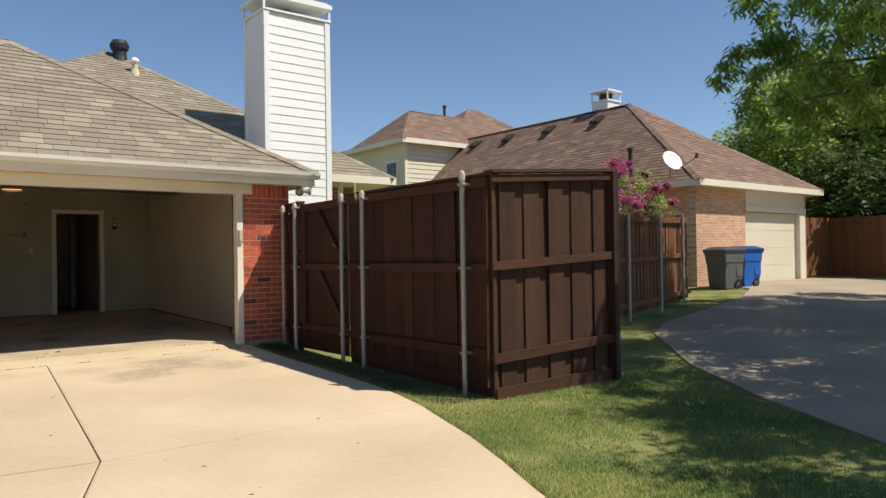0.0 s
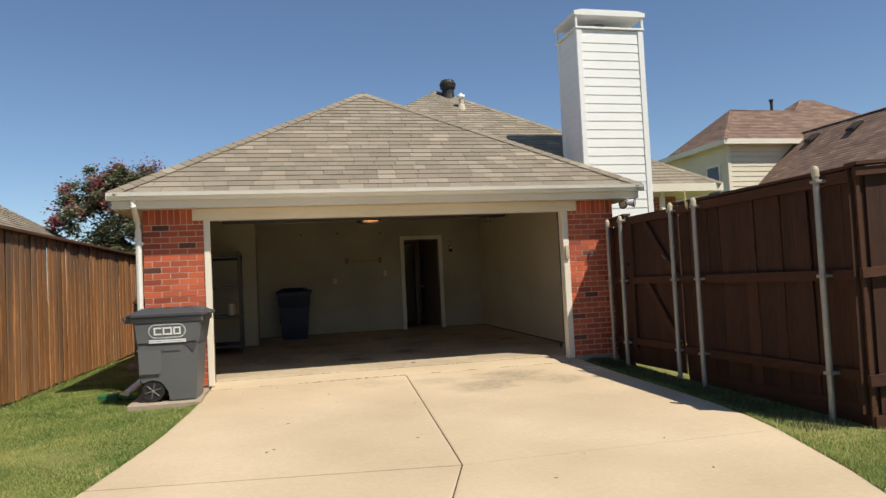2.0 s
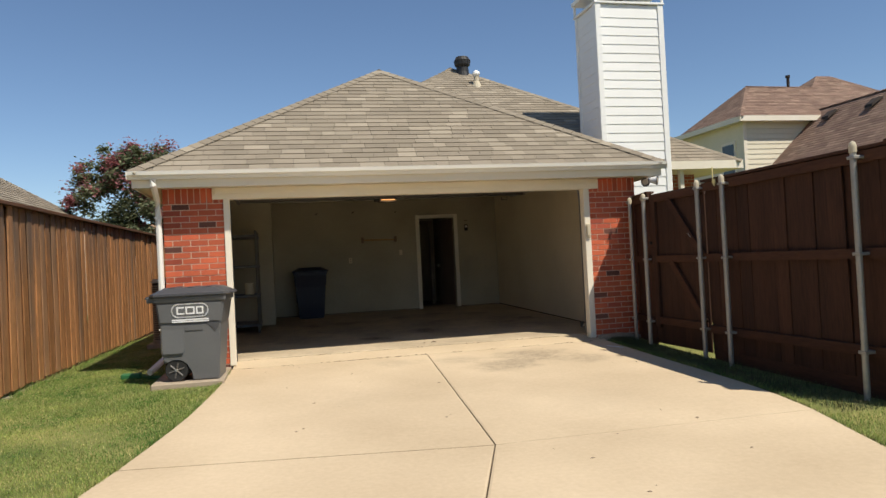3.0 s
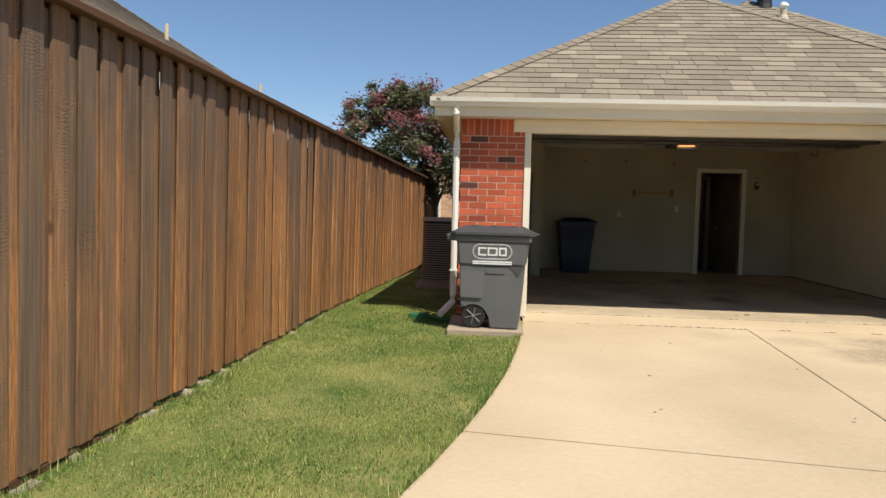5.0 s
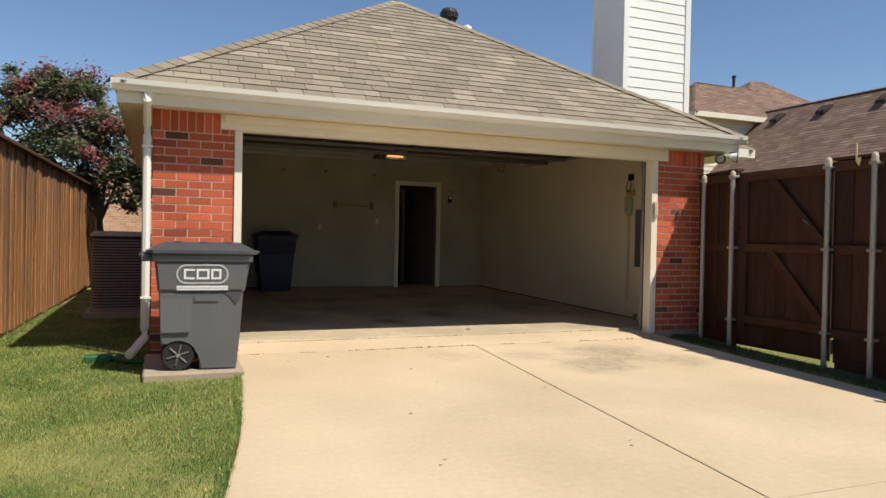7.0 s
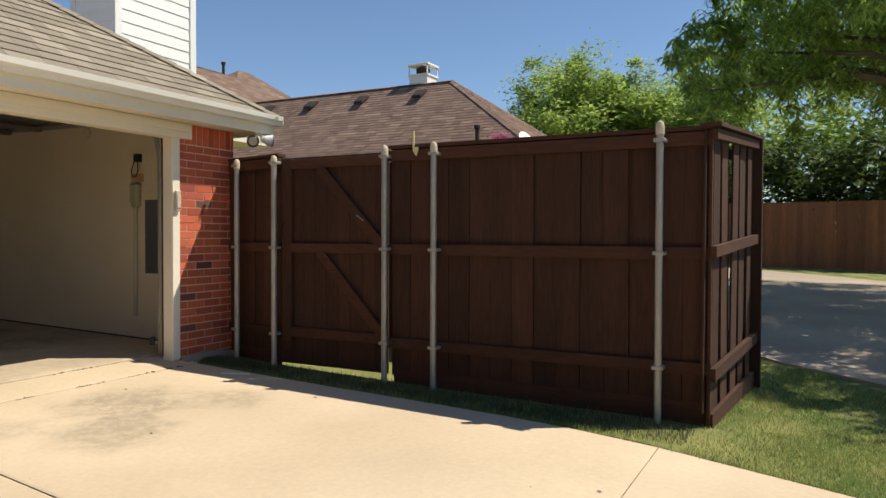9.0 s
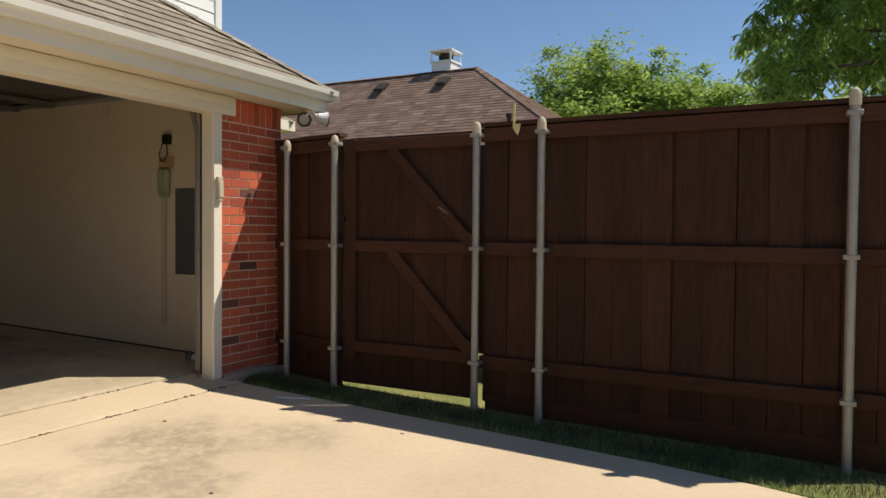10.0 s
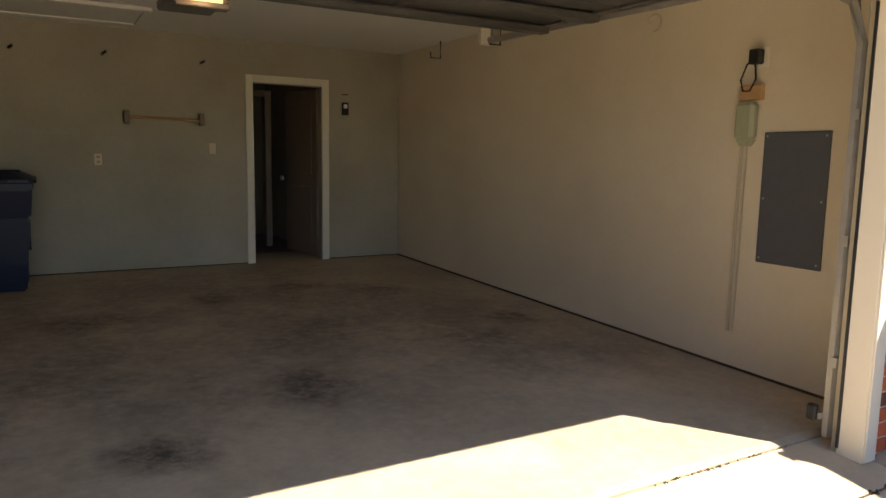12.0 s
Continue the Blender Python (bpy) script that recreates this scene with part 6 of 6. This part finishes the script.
big = [(11.9, -6.8, 6.8, 1.9), (10.6, -5.5, 5.4, 1.5), (10.7, -4.4, 4.3, 1.2), (12.7, -4.9, 5.1, 1.6), (13.9, -6.8, 5.8, 1.8), (11.0, -8.6, 5.6, 1.8), (9.4, -8.6, 5.0, 1.5), (12.6, -8.9, 5.2, 1.7),
       (12.1, -5.8, 7.8, 1.4), (10.4, -4.6, 6.0, 0.9), (11.9, -3.9, 4.0, 1.0), (13.5, -3.8, 4.6, 1.2), (10.1, -3.9, 3.6, 0.7), (14.8, -5.4, 5.0, 1.3), (11.1, -5.4, 3.7, 0.9),
       (8.3, -9.6, 5.0, 1.3), (5.6, -10.6, 5.4, 1.2), (6.7, -9.4, 5.0, 1.1), (7.4, -8.0, 5.6, 0.9), (7.6, -10.9, 5.6, 1.5), (9.6, -10.6, 5.6, 1.7), (11.6, -10.8, 5.4, 1.7), (13.8, -9.0, 5.2, 1.5), (6.6, -11.6, 5.2, 1.1), (15.2, -7.4, 5.2, 1.4), (9.2, -7.0, 4.9, 1.1),
       (14.6, -8.4, 6.2, 1.6), (16.2, -8.8, 5.6, 1.5), (16.4, -6.4, 5.4, 1.3), (9.7, -3.8, 4.3, 0.7), (9.7, -4.3, 5.1, 0.8), (9.9, -4.0, 5.9, 0.6), (6.7, -8.3, 4.9, 0.8), (6.2, -9.8, 5.0, 0.8), (8.6, -7.4, 5.6, 1.2), (12.6, -7.4, 4.4, 1.6)]
big = [(x, y, z, r * (0.74 if y > -6 and x < 14.5 else 1.0)) for x, y, z, r in big]
tree("shade_tree", "large dark green shade tree with drooping narrow leaves", (11.8, -8.2, terrain(11.8, -8.2), 3.5), 20, big, 150000, 0.155, LEAF, 61, 0.13, 0.7, slim=0.15)
farc = [(32.6, 4.8, 7.2, 3.0), (29.8, 5.6, 6.0, 2.3), (35.5, 4.0, 6.5, 2.6), (32.0, 2.5, 5.2, 2.4), (33.5, 6.8, 8.3, 2.2), (38.5, 2.0, 6.0, 2.6), (34.2, 3.6, 6.6, 2.8), (33.2, 1.0, 6.2, 2.5), (33.6, -1.2, 5.8, 2.4), (33.0, 3.2, 7.4, 2.2), (31.4, 4.4, 4.6, 2.4), (34.0, 4.6, 4.8, 2.8), (41.0, -1.0, 6.4, 2.8), (30.5, 7.5, 5.0, 2.0), (36.0, 6.5, 4.5, 2.4)]
tree("green_tree", "broad light green tree beyond the neighbour's roof", (33, 4.8, 0.4, 3.2), 7, farc, 110000, 0.24, LEAF2, 62, 0.3, -0.3)
tree("green_tree", "distant green trees at the end of the alley", (34, -8, 0.4, 3.0), 4, [(34, -8, 6, 3.2), (37, -5, 5.5, 2.8), (32, -11, 5.2, 2.8), (38, -12, 6, 3)], 12000, 0.4, LEAF2, 66, 0.3, 0.1)
hedge = [(26.5 - 0.22 * k + (k % 3) * 0.5, 4.0 - 1.25 * k, 2.6 + 0.7 * ((k * 7) % 4) / 3, 1.5 + 0.3 * (k % 2)) for k in range(13)]
tree("boundary_trees", "dense dark green trees behind the far fence", (26.5, -3.0, 0.4, 1.2), 8, hedge, 26000, 0.26, LEAF4, 67, 0.12, 0.2)
myr = [(-4.2, 9.6, 2.0, 0.7), (-5.4, 9.2, 2.2, 0.6), (-3.4, 9.6, 2.3, 0.6), (-6.1, 9.3, 3.6, 0.5), (-5.3, 9.1, 4.1, 0.5), (-5.2, 9.0, 3.4, 0.95), (-6.0, 9.0, 3.1, 0.75), (-4.4, 9.2, 3.2, 0.85), (-5.0, 8.8, 2.5, 0.8), (-3.9, 8.8, 2.5, 0.7), (-5.7, 9.4, 3.8, 0.6), (-4.7, 9.4, 4.0, 0.6), (-3.5, 9.2, 3.0, 0.6)]
tree("crape_myrtle", "crape myrtle with dark leaves and crimson blossom", (-4.3, 9.2, -0.02, 1.5), 8, myr, 30000, 0.11, LEAF3, 63, 0.07, 0.1, BLOOM, 6500)
pk = [(11.6, 0.2, 2.45, 0.5), (12.2, 0.4, 2.75, 0.55), (12.9, 0.5, 2.55, 0.55), (13.5, 0.6, 2.3, 0.5), (11.1, 0.0, 2.2, 0.5), (12.6, 0.6, 3.0, 0.35), (11.9, 0.4, 2.0, 0.6), (13.1, 0.6, 1.8, 0.6), (14.0, 0.8, 2.1, 0.4)]
tree("pink_myrtle", "crape myrtle shrub covered in pink blossom", (12.0, 0.5, 0.3, 0.8), 6, pk, 4500, 0.08, LEAF, 64, 0.05, 0.0, PINK, 9000, "shrub")

# ---- brick piers, course by course ----
full = bpy.data.meshes.new("brick")
bm = B(0, 1, -0.005, 0.05, 0, 1)
bm.to_mesh(full)
bm.free()
full.materials.append(BRICK)
dark = full.copy()
dark.materials.clear()
dark.materials.append(CHAR)
rb = random.Random(5)


def lay(x, z, w, h):
    ob = new("brick", dark if rb.random() < 0.03 else full)
    ob.parent = house
    ob.matrix_basis = Matrix.Translation((x, -0.026 + rb.uniform(-0.0015, 0.0015), z)) @ Matrix.Diagonal((w, 1, h, 1))


for x0, x1 in ((BX0, -2.518), (2.548, BX1)):
    z, k = -0.06, 0
    while z < 2.02:
        x = x0 - (0.107 if k % 2 else 0.0)
        while x < x1 - 0.01:
            a, b = max(x, x0), min(x + 0.203, x1)
            if b - a > 0.03:
                lay(a, z, b - a, 0.0648)
            x += 0.214
        z += 0.0765
        k += 1
    x = x0
    while x < x1 - 0.02:
        lay(x, z, min(0.066, x1 - x), 2.272 - z)
        x += 0.0765
